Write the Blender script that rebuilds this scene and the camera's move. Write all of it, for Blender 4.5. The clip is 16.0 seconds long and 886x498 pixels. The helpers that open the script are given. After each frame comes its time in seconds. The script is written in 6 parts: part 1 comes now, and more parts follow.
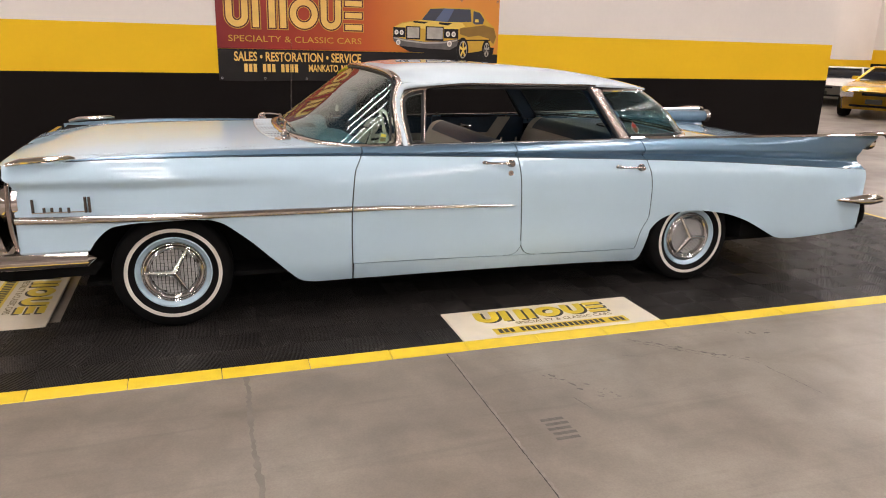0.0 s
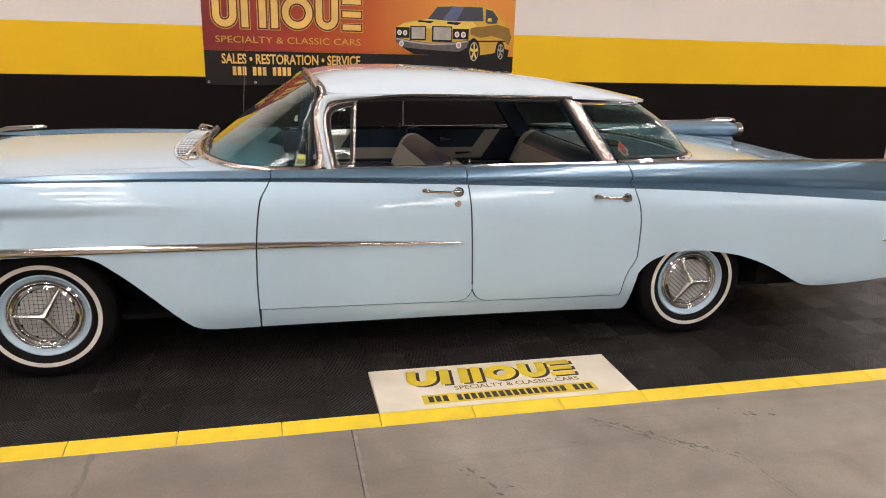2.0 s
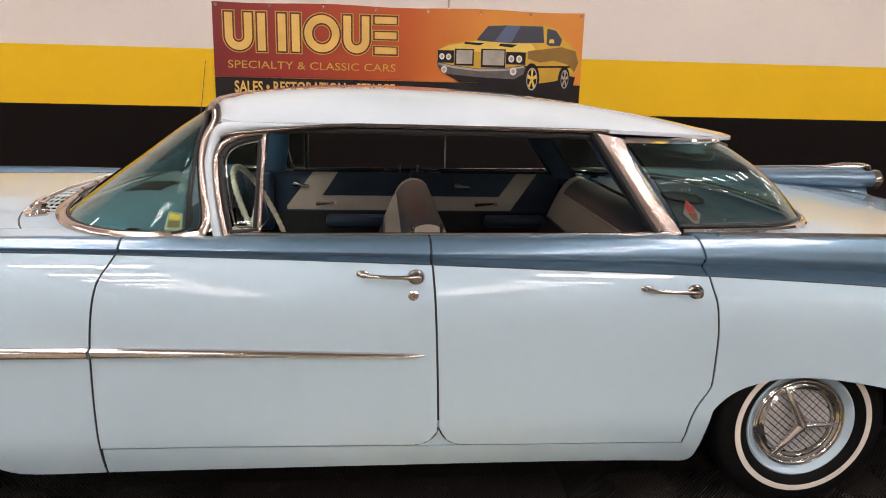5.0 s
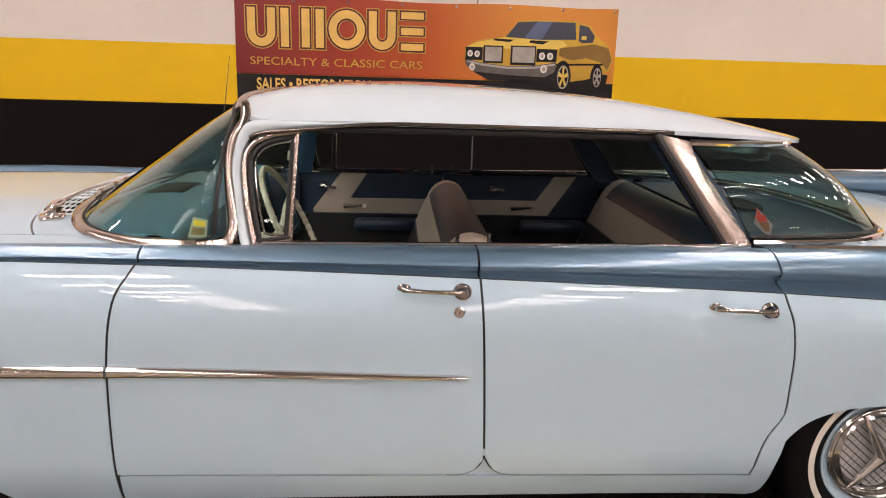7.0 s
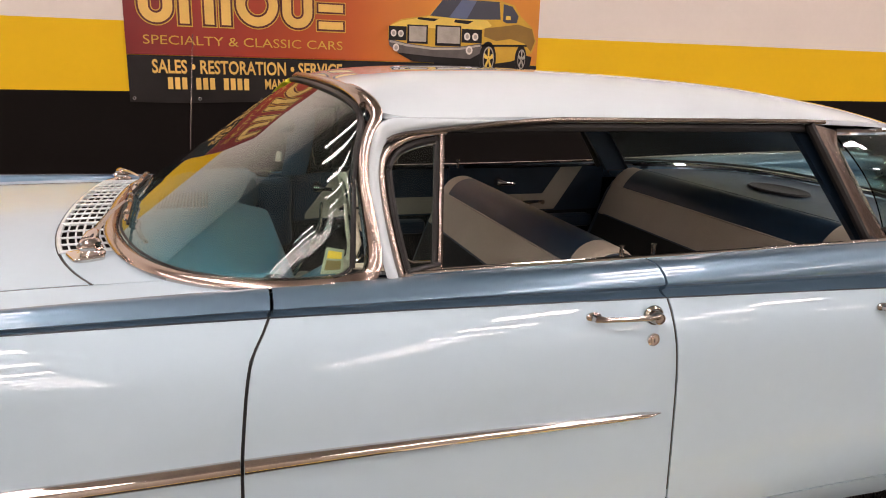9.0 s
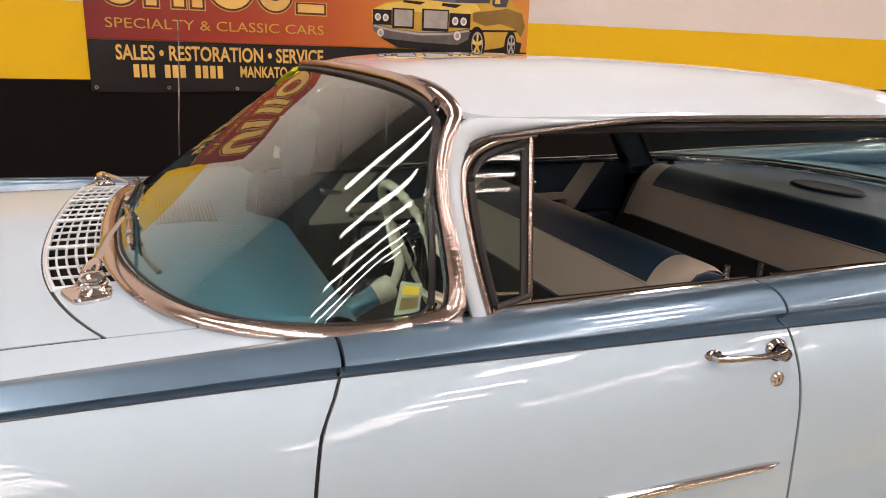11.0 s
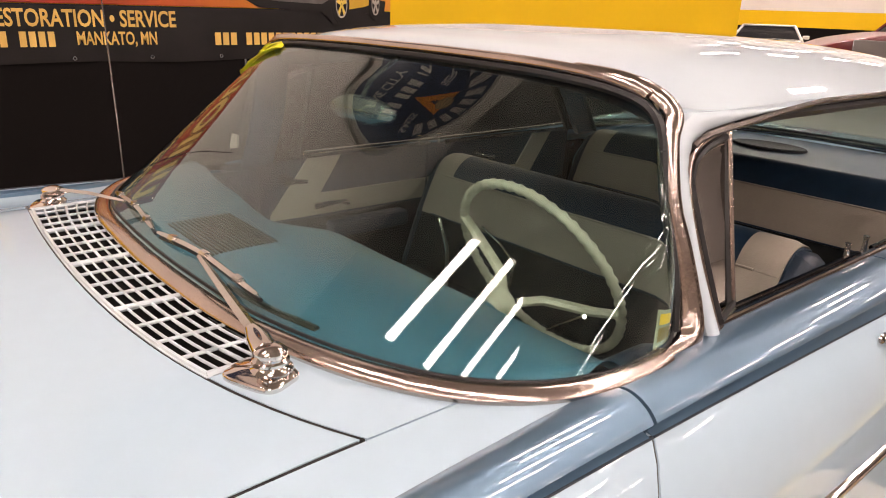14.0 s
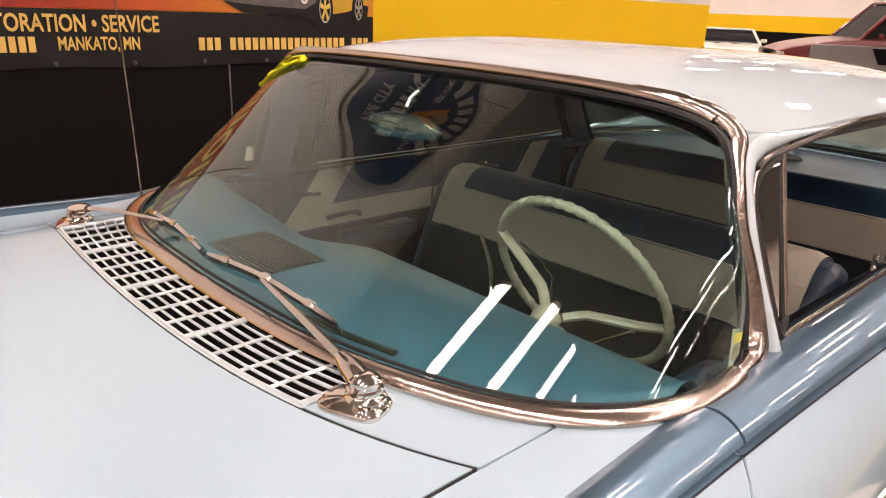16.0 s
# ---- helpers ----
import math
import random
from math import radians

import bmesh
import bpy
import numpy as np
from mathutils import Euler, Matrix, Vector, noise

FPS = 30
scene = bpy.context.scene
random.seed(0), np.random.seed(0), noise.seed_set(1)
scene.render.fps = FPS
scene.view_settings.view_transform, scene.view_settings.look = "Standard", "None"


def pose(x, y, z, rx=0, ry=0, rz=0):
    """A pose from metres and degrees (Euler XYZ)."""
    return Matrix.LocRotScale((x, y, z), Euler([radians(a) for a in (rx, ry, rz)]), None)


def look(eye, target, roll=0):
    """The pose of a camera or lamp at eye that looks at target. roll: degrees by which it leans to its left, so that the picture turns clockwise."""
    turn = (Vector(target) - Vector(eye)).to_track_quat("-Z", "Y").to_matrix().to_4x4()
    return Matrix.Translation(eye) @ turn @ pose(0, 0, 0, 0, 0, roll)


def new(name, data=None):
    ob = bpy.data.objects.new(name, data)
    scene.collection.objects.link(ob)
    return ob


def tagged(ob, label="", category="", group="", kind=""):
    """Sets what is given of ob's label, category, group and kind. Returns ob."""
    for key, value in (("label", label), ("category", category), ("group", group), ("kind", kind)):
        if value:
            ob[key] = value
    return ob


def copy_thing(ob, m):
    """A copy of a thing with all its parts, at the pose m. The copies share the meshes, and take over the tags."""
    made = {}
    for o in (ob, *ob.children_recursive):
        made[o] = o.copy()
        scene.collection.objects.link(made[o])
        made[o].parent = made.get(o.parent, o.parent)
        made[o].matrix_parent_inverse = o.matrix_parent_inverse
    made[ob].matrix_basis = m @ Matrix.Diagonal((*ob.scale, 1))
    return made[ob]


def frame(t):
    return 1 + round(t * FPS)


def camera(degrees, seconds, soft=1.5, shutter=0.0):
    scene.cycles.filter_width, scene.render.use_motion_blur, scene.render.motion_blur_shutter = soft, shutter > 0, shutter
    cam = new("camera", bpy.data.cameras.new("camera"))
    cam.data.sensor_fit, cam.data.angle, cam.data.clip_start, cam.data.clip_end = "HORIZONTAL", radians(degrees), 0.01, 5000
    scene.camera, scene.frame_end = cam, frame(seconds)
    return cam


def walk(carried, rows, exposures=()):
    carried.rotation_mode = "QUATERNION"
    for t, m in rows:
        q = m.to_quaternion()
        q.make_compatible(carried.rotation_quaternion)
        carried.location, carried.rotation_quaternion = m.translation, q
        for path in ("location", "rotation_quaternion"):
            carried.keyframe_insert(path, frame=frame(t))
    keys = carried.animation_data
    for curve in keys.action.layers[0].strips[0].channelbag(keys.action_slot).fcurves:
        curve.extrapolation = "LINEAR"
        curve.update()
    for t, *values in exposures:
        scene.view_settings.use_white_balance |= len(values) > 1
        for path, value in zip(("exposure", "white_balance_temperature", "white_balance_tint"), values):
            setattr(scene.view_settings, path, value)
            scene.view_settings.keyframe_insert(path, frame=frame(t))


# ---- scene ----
cam = camera(63.6, 16.0, soft=1.0)
PATH = [
    (0, (0.192, -4.549, 1.466), (0.811, -2.731, 0.906), 1.6),
    (0.5, (0.35, -4.466, 1.48), (0.934, -2.637, 0.918), 1.4),
    (1, (0.547, -4.33, 1.492), (1.113, -2.496, 0.929), 1.4),
    (1.5, (0.828, -4.221, 1.512), (1.35, -2.375, 0.948), 1.5),
    (2, (1.013, -4.035, 1.493), (1.457, -2.168, 0.928), 1.6),
    (2.5, (1.174, -3.821, 1.483), (1.536, -1.936, 0.922), 1.5),
    (3, (1.369, -3.625, 1.466), (1.669, -1.715, 0.952), 1.5),
    (3.5, (1.495, -3.434, 1.443), (1.743, -1.511, 0.952), 1.6),
    (4, (1.559, -3.187, 1.425), (1.785, -1.261, 0.936), 1.5),
    (4.2, (1.592, -3.112, 1.422), (1.813, -1.185, 0.933), 1.5),
    (6.3, (1.829, -2.754, 1.344), (1.944, -0.808, 0.9), 1.4),
    (6.5, (1.795, -2.742, 1.387), (1.924, -0.805, 0.908), 1.7),
    (7, (1.647, -2.703, 1.377), (1.783, -0.765, 0.9), 1.7),
    (7.5, (1.441, -2.635, 1.384), (1.635, -0.703, 0.904), 1.6),
    (8, (1.251, -2.47, 1.361), (1.585, -0.56, 0.873), 1.6),
    (8.5, (1.028, -2.326, 1.361), (1.516, -0.451, 0.865), 1.7),
    (8.7, (0.928, -2.274, 1.364), (1.473, -0.417, 0.861), 1.7),
    (10.8, (0.791, -1.854, 1.358), (1.508, -0.068, 0.815), 1.9),
    (11, (0.747, -1.832, 1.356), (1.469, -0.048, 0.811), 1.9),
    (11.5, (0.592, -1.764, 1.351), (1.33, 0.008, 0.789), 1.8),
    (12, (0.492, -1.678, 1.336), (1.277, 0.063, 0.742), 1.7),
    (12.5, (0.481, -1.553, 1.334), (1.323, 0.149, 0.704), 1.7),
    (13, (0.433, -1.425, 1.342), (1.377, 0.217, 0.698), 1.7),
    (13.5, (0.341, -1.344, 1.371), (1.458, 0.184, 0.724), 1.7),
    (14, (0.267, -1.299, 1.383), (1.473, 0.161, 0.739), 1.8),
    (14.5, (0.22, -1.272, 1.391), (1.468, 0.153, 0.751), 2.1),
    (15, (0.189, -1.243, 1.401), (1.46, 0.163, 0.762), 2.2),
    (15.5, (0.171, -1.214, 1.407), (1.451, 0.183, 0.77), 2.3),
    (16, (0.141, -1.184, 1.411), (1.427, 0.207, 0.772), 2.2),
]
walk(cam, [(t, look(eye, target, roll)) for t, eye, target, roll in PATH], exposures=((0.0, 0.0, 6500, 10), (4.0, -0.05, 6600, 11), (7.0, -0.08, 6950, 16), (12.0, -0.03, 7150, 18), (12.5, -0.12, 7200, 18), (13.0, -0.16, 7300, 19), (13.6, 0.02, 7300, 19), (14.2, 0.14, 7350, 19), (16.0, 0.14, 7400, 19)))


# ---- light ----
world = bpy.data.worlds.new("world")
scene.world = world
world.use_nodes = True
world.node_tree.nodes["Background"].inputs[0].default_value = (0.9, 0.95, 1.0, 1)
world.node_tree.nodes["Background"].inputs[1].default_value = 0.05
LAMP_POWER = 45.6
CEILING = 5.4


# ---- small tools ----
def smooth_curve(*pts):
    """A smooth function through (x, value) pairs, flat outside them."""
    xs, ys = [p[0] for p in pts], [p[1] for p in pts]
    n = len(xs)
    d = [(ys[i + 1] - ys[i]) / (xs[i + 1] - xs[i]) for i in range(n - 1)]
    m = [d[0]] + [0 if d[i - 1] * d[i] <= 0 else 2 * d[i - 1] * d[i] / (d[i - 1] + d[i]) for i in range(1, n - 1)] + [d[-1]]

    def f(x):
        if x <= xs[0]:
            return ys[0]
        if x >= xs[-1]:
            return ys[-1]
        i = max(k for k in range(n - 1) if xs[k] <= x)
        h = xs[i + 1] - xs[i]
        t = (x - xs[i]) / h
        return (ys[i] * (1 + 2 * t) * (1 - t) ** 2 + m[i] * h * t * (1 - t) ** 2 + ys[i + 1] * t * t * (3 - 2 * t) + m[i + 1] * h * t * t * (t - 1))

    return f


def soft_curve(width, *pts):
    """Values at places, joined by lines and then smoothed over a width, with no ripple."""
    step = 0.01
    lo, hi = pts[0][0] - 0.6, pts[-1][0] + 0.6
    xs = np.arange(lo, hi, step)
    px, py = [q[0] for q in pts], [q[1] for q in pts]
    ys = np.interp(xs, px, py)
    first, last = (py[1] - py[0]) / (px[1] - px[0]), (py[-1] - py[-2]) / (px[-1] - px[-2])
    ys = np.where(xs < px[0], py[0] + first * (xs - px[0]), np.where(xs > px[-1], py[-1] + last * (xs - px[-1]), ys))
    k = np.exp(-0.5 * (np.arange(-3 * width, 3 * width + step, step) / width) ** 2)
    pad = len(k) // 2
    ys = np.convolve(np.pad(ys, pad, mode="reflect", reflect_type="odd"), k / k.sum(), mode="same")[pad:-pad]
    return lambda x: float(np.interp(x, xs, ys))


def along(pts, s):
    """A point on a smooth line through pts, s from 0 to 1."""
    t = s * (len(pts) - 1)
    i = min(int(t), len(pts) - 2)
    t -= i
    p = [Vector(pts[min(max(k, 0), len(pts) - 1)]) for k in (i - 1, i, i + 1, i + 2)]
    if i == 0:
        p[0] = 2 * p[1] - p[2]
    if i == len(pts) - 2:
        p[3] = 2 * p[2] - p[1]
    return 0.5 * (2 * p[1] + (p[2] - p[0]) * t + (2 * p[0] - 5 * p[1] + 4 * p[2] - p[3]) * t * t + (3 * p[1] - p[0] - 3 * p[2] + p[3]) * t ** 3)


def lerp(a, b, t):
    return a + (b - a) * t


def part(name, bm, material, parent=None, label="", smooth=True, normals=True):
    """One bmesh as one mesh object under a thing or a part."""
    if normals:
        bmesh.ops.recalc_face_normals(bm, faces=bm.faces)
    me = bpy.data.meshes.new(name)
    bm.to_mesh(me)
    bm.free()
    for m in material if isinstance(material, (list, tuple)) else [material]:
        me.materials.append(m)
    if smooth:
        me.shade_smooth()
        me.set_sharp_from_angle(angle=radians(38))
    ob = new(name, me)
    ob.parent = parent
    if label:
        ob["label"] = label
    return ob


def thing(name, label, category, group="", at=(0, 0, 0)):
    ob = new(name)
    ob.location = at
    ob.empty_display_size = 0.1
    return tagged(ob, label, category, group)


def grid(f, nu, nv, bm=None):
    """A sheet f(u, v), u and v from 0 to 1."""
    bm = bm or bmesh.new()
    rows = [[bm.verts.new(f(i / nu, j / nv)) for j in range(nv + 1)] for i in range(nu + 1)]
    for i in range(nu):
        for j in range(nv):
            bm.faces.new((rows[i][j], rows[i + 1][j], rows[i + 1][j + 1], rows[i][j + 1]))
    return bm


def box(bm, lo, hi, m=None):
    v = [bm.verts.new((m @ Vector(p)) if m else p) for p in [(x, y, z) for x in (lo[0], hi[0]) for y in (lo[1], hi[1]) for z in (lo[2], hi[2])]]
    for f in ((0, 1, 3, 2), (4, 6, 7, 5), (0, 4, 5, 1), (2, 3, 7, 6), (0, 2, 6, 4), (1, 5, 7, 3)):
        bm.faces.new([v[k] for k in f])
    return bm


def soft_box(lo, hi, r=0.02, segments=2, m=None):
    bm = box(bmesh.new(), lo, hi, m)
    bmesh.ops.bevel(bm, geom=bm.edges[:], offset=r, segments=segments, profile=0.5, affect="EDGES")
    return bm


def tube(pts, r, n=8, bm=None, flat=1.0, closed=False):
    """A round bar along points; r is a radius or one for each point; flat squeezes it upwards."""
    bm = bm or bmesh.new()
    pts = [Vector(p) for p in pts]
    rr = r if isinstance(r, (list, tuple)) else [r] * len(pts)
    rings = []
    for i, p in enumerate(pts):
        a = pts[i - 1] if (i or closed) else p
        b = pts[(i + 1) % len(pts)] if (i < len(pts) - 1 or closed) else p
        d = (b - a).normalized()
        up = Vector((0, 0, 1)) if abs(d.z) < 0.9 else Vector((1, 0, 0))
        s = d.cross(up).normalized()
        u = s.cross(d)
        rings.append([bm.verts.new(p + rr[i] * (math.cos(2 * math.pi * k / n) * s + flat * math.sin(2 * math.pi * k / n) * u)) for k in range(n)])
    for i in range(len(rings) - (0 if closed else 1)):
        a, b = rings[i], rings[(i + 1) % len(rings)]
        for k in range(n):
            bm.faces.new((a[k], a[(k + 1) % n], b[(k + 1) % n], b[k]))
    if not closed:
        bm.faces.new(rings[0])
        bm.faces.new(rings[-1])
    return bm


def revolve(profile, n=48, m=None, bm=None):
    """Turns (radius, y) pairs about the y axis."""
    bm = bm or bmesh.new()
    rings = []
    for r, y in profile:
        if r < 1e-5:
            p = Vector((0, y, 0))
            rings.append([bm.verts.new(m @ p if m else p)])
        else:
            ring = []
            for k in range(n):
                p = Vector((r * math.cos(2 * math.pi * k / n), y, r * math.sin(2 * math.pi * k / n)))
                ring.append(bm.verts.new(m @ p if m else p))
            rings.append(ring)
    for a, b in zip(rings, rings[1:]):
        for k in range(n):
            q = [a[k % len(a)], a[(k + 1) % len(a)], b[(k + 1) % len(b)], b[k % len(b)]]
            q = list(dict.fromkeys(q))
            if len(q) > 2:
                bm.faces.new(q)
    return bm


def hem(bm, depth, way=None):
    """Folds the open edges of a sheet inward, so that it shows its thickness."""
    bmesh.ops.recalc_face_normals(bm, faces=bm.faces)
    bm.normal_update()
    edges = [e for e in bm.edges if e.is_boundary]
    got = bmesh.ops.extrude_edge_only(bm, edges=edges)
    for v in (g for g in got["geom"] if isinstance(g, bmesh.types.BMVert)):
        n = Vector((0, 0, 0))
        for f in v.link_faces:
            n += f.normal
        v.co += Vector(way) * depth
    return bm


def thick(bm, depth):
    """Gives a sheet a second side."""
    bmesh.ops.recalc_face_normals(bm, faces=bm.faces)
    bmesh.ops.solidify(bm, geom=bm.faces[:], thickness=depth)
    return bm


# ---- materials ----
def surface(name, colour, rough=0.5, metal=0.0, coat=0.0, vary=0.06, scale=6.0, bump=0.0, bump_scale=60.0, ior=1.5, spec=0.5):
    """Colour varied at two scales, roughness with it, and a fine relief."""
    m = bpy.data.materials.new(name)
    m.use_nodes = True
    t = m.node_tree
    b = t.nodes["Principled BSDF"]
    b.inputs["Metallic"].default_value, b.inputs["IOR"].default_value = metal, ior
    b.inputs["Specular IOR Level"].default_value = spec
    b.inputs["Coat Weight"].default_value, b.inputs["Coat Roughness"].default_value = coat, 0.03
    c = t.nodes.new("ShaderNodeTexCoord")
    n1, n2 = t.nodes.new("ShaderNodeTexNoise"), t.nodes.new("ShaderNodeTexNoise")
    n1.inputs["Scale"].default_value, n2.inputs["Scale"].default_value = scale, scale * 14
    n1.inputs["Detail"].default_value, n2.inputs["Detail"].default_value = 4, 3
    add = t.nodes.new("ShaderNodeMath")
    add.operation = "MULTIPLY_ADD"
    add.inputs[1].default_value = 0.4
    mix = t.nodes.new("ShaderNodeMix")
    mix.data_type = "RGBA"
    mix.inputs[6].default_value = (*[max(0, v * (1 - vary)) for v in colour], 1)
    mix.inputs[7].default_value = (*[min(1, v * (1 + vary)) for v in colour], 1)
    for n in (n1, n2):
        t.links.new(c.outputs["Object"], n.inputs["Vector"])
    t.links.new(n2.outputs["Fac"], add.inputs[0])
    t.links.new(n1.outputs["Fac"], add.inputs[2])
    sub = t.nodes.new("ShaderNodeMapRange")
    sub.inputs[1].default_value, sub.inputs[2].default_value = 0.45, 0.95
    t.links.new(add.outputs[0], sub.inputs[0])
    t.links.new(sub.outputs[0], mix.inputs[0])
    t.links.new(mix.outputs[2], b.inputs["Base Color"])
    rr = t.nodes.new("ShaderNodeMapRange")
    rr.inputs[3].default_value, rr.inputs[4].default_value = rough * 0.85, min(1, rough * 1.15)
    t.links.new(n1.outputs["Fac"], rr.inputs[0])
    t.links.new(rr.outputs[0], b.inputs["Roughness"])
    if bump:
        n3, bp = t.nodes.new("ShaderNodeTexNoise"), t.nodes.new("ShaderNodeBump")
        n3.inputs["Scale"].default_value, n3.inputs["Detail"].default_value = bump_scale, 3
        bp.inputs["Strength"].default_value, bp.inputs["Distance"].default_value = bump, 0.002
        t.links.new(c.outputs["Object"], n3.inputs["Vector"])
        t.links.new(n3.outputs["Fac"], bp.inputs["Height"])
        t.links.new(bp.outputs[0], b.inputs["Normal"])
    return m


def clear(name, tint, rough=0.0, ior=1.5):
    m = bpy.data.materials.new(name)
    m.use_nodes = True
    b = m.node_tree.nodes["Principled BSDF"]
    b.inputs["Base Color"].default_value = (*tint, 1)
    b.inputs["Roughness"].default_value, b.inputs["IOR"].default_value = rough, ior
    b.inputs["Transmission Weight"].default_value = 1.0
    return m


def glow(name, colour, power):
    m = bpy.data.materials.new(name)
    m.use_nodes = True
    b = m.node_tree.nodes["Principled BSDF"]
    b.inputs["Base Color"].default_value = (0.8, 0.8, 0.8, 1)
    b.inputs["Emission Color"].default_value = (*colour, 1)
    b.inputs["Emission Strength"].default_value = power
    return m


PAINT = surface("pale_blue_paint", (0.428, 0.566, 0.664), 0.018, vary=0.02, scale=2, spec=0.38, bump=0.16, bump_scale=5)
ROOF_PAINT = surface("white_roof_paint", (0.545, 0.635, 0.69), 0.018, vary=0.02, scale=2, spec=0.38)
BLUE = surface("mid_blue_metallic_paint", (0.128, 0.222, 0.315), 0.34, 0.55, coat=1.0, vary=0.03, scale=2)
CHROME = surface("chrome", (0.76, 0.69, 0.65), 0.05, 1.0, vary=0.04, scale=9)
BRIGHT = surface("worn_bright_trim", (0.49, 0.405, 0.362), 0.17, 1.0, vary=0.14, scale=18, bump=0.32, bump_scale=110)
SATIN = surface("satin_bright_moulding", (0.60, 0.50, 0.45), 0.20, 1.0, vary=0.08, scale=10, bump=0.06, bump_scale=40)
STEEL = surface("brushed_steel", (0.62, 0.58, 0.54), 0.22, 1.0, vary=0.06, scale=30)
SHELL = surface("near_black_matt", (0.006, 0.006, 0.006), 0.9, vary=0.3, spec=0.1)
DARK_TRIM = surface("dull_dark_metal", (0.13, 0.11, 0.10), 0.25, 0.8, vary=0.15, scale=20)
RUBBER = surface("tyre_rubber", (0.0042, 0.0042, 0.0045), 0.7, vary=0.25, scale=14, bump=0.2, spec=0.12)
WHITEWALL = surface("whitewall", (0.68, 0.64, 0.58), 0.6, vary=0.06, scale=20)
SEAL = surface("black_rubber_seal", (0.01, 0.01, 0.011), 0.5)
GLASS = clear("tinted_glass", (0.50, 0.66, 0.62))
VENT_GLASS = clear("quarter_glass", (0.62, 0.74, 0.70), ior=1.3)
LENS = clear("lamp_glass", (0.95, 0.95, 0.93), 0.08)
RED_LENS = surface("red_lens", (0.3, 0.008, 0.008), 0.1, coat=1.0)
NAVY = surface("navy_vinyl", (0.010, 0.026, 0.050), 0.42, vary=0.2, scale=8, bump=0.35, bump_scale=260)
CREAM = surface("cream_vinyl", (0.39, 0.34, 0.28), 0.5, vary=0.06, scale=8, bump=0.3, bump_scale=260)
WEAVE = surface("dark_ribbed_cloth", (0.009, 0.011, 0.012), 0.85, vary=0.35, scale=40, bump=0.6, bump_scale=320)
DASH = surface("teal_blue_enamel", (0.047, 0.145, 0.205), 0.35, coat=0.4, vary=0.05, scale=5)
IVORY = surface("ivory_plastic", (0.54, 0.50, 0.385), 0.28, coat=0.5, vary=0.05, scale=20)
CARPET = surface("dark_blue_carpet", (0.010, 0.018, 0.03), 0.95, vary=0.4, scale=60, bump=0.8)
WALL_WHITE = surface("white_wall_paint", (0.76, 0.70, 0.65), 0.6, vary=0.03, scale=1.5, bump=0.15, bump_scale=180)
WALL_YELLOW = surface("yellow_wall_paint", (0.84, 0.51, 0.015), 0.6, vary=0.03, scale=1.5, bump=0.15, bump_scale=180, spec=0.2)
WALL_BLACK = surface("black_wall_paint", (0.0056, 0.0040, 0.0036), 0.8, vary=0.15, scale=2, bump=0.15, bump_scale=180, spec=0.15)
TRIM_YELLOW = surface("yellow_plastic", (0.66, 0.48, 0.022), 0.4, vary=0.08, scale=12, bump=0.2)
# darker plastic for the mat grooves: the shade between ribs put into the colour
GROOVE_SHADE = surface("shaded_groove_plastic", (0.0065, 0.006, 0.0055), 0.45, vary=0.3, scale=20, spec=0.25)
SIGN_CREAM = surface("cream_sign_plate", (0.62, 0.56, 0.45), 0.4, vary=0.06, scale=10)
INK_YELLOW = surface("yellow_print", (0.60, 0.44, 0.03), 0.45, vary=0.08, scale=20)
INK_OLIVE = surface("olive_print", (0.15, 0.11, 0.03), 0.5, vary=0.3, scale=30)
INK_DARK = surface("dark_print", (0.03, 0.028, 0.02), 0.5, vary=0.2, scale=20)
CEILING_PAINT = surface("ceiling_paint", (0.42, 0.41, 0.40), 0.8, vary=0.1, scale=1)
TUBE_LIGHT = glow("fluorescent_tube", (1.0, 0.91, 0.885), LAMP_POWER)


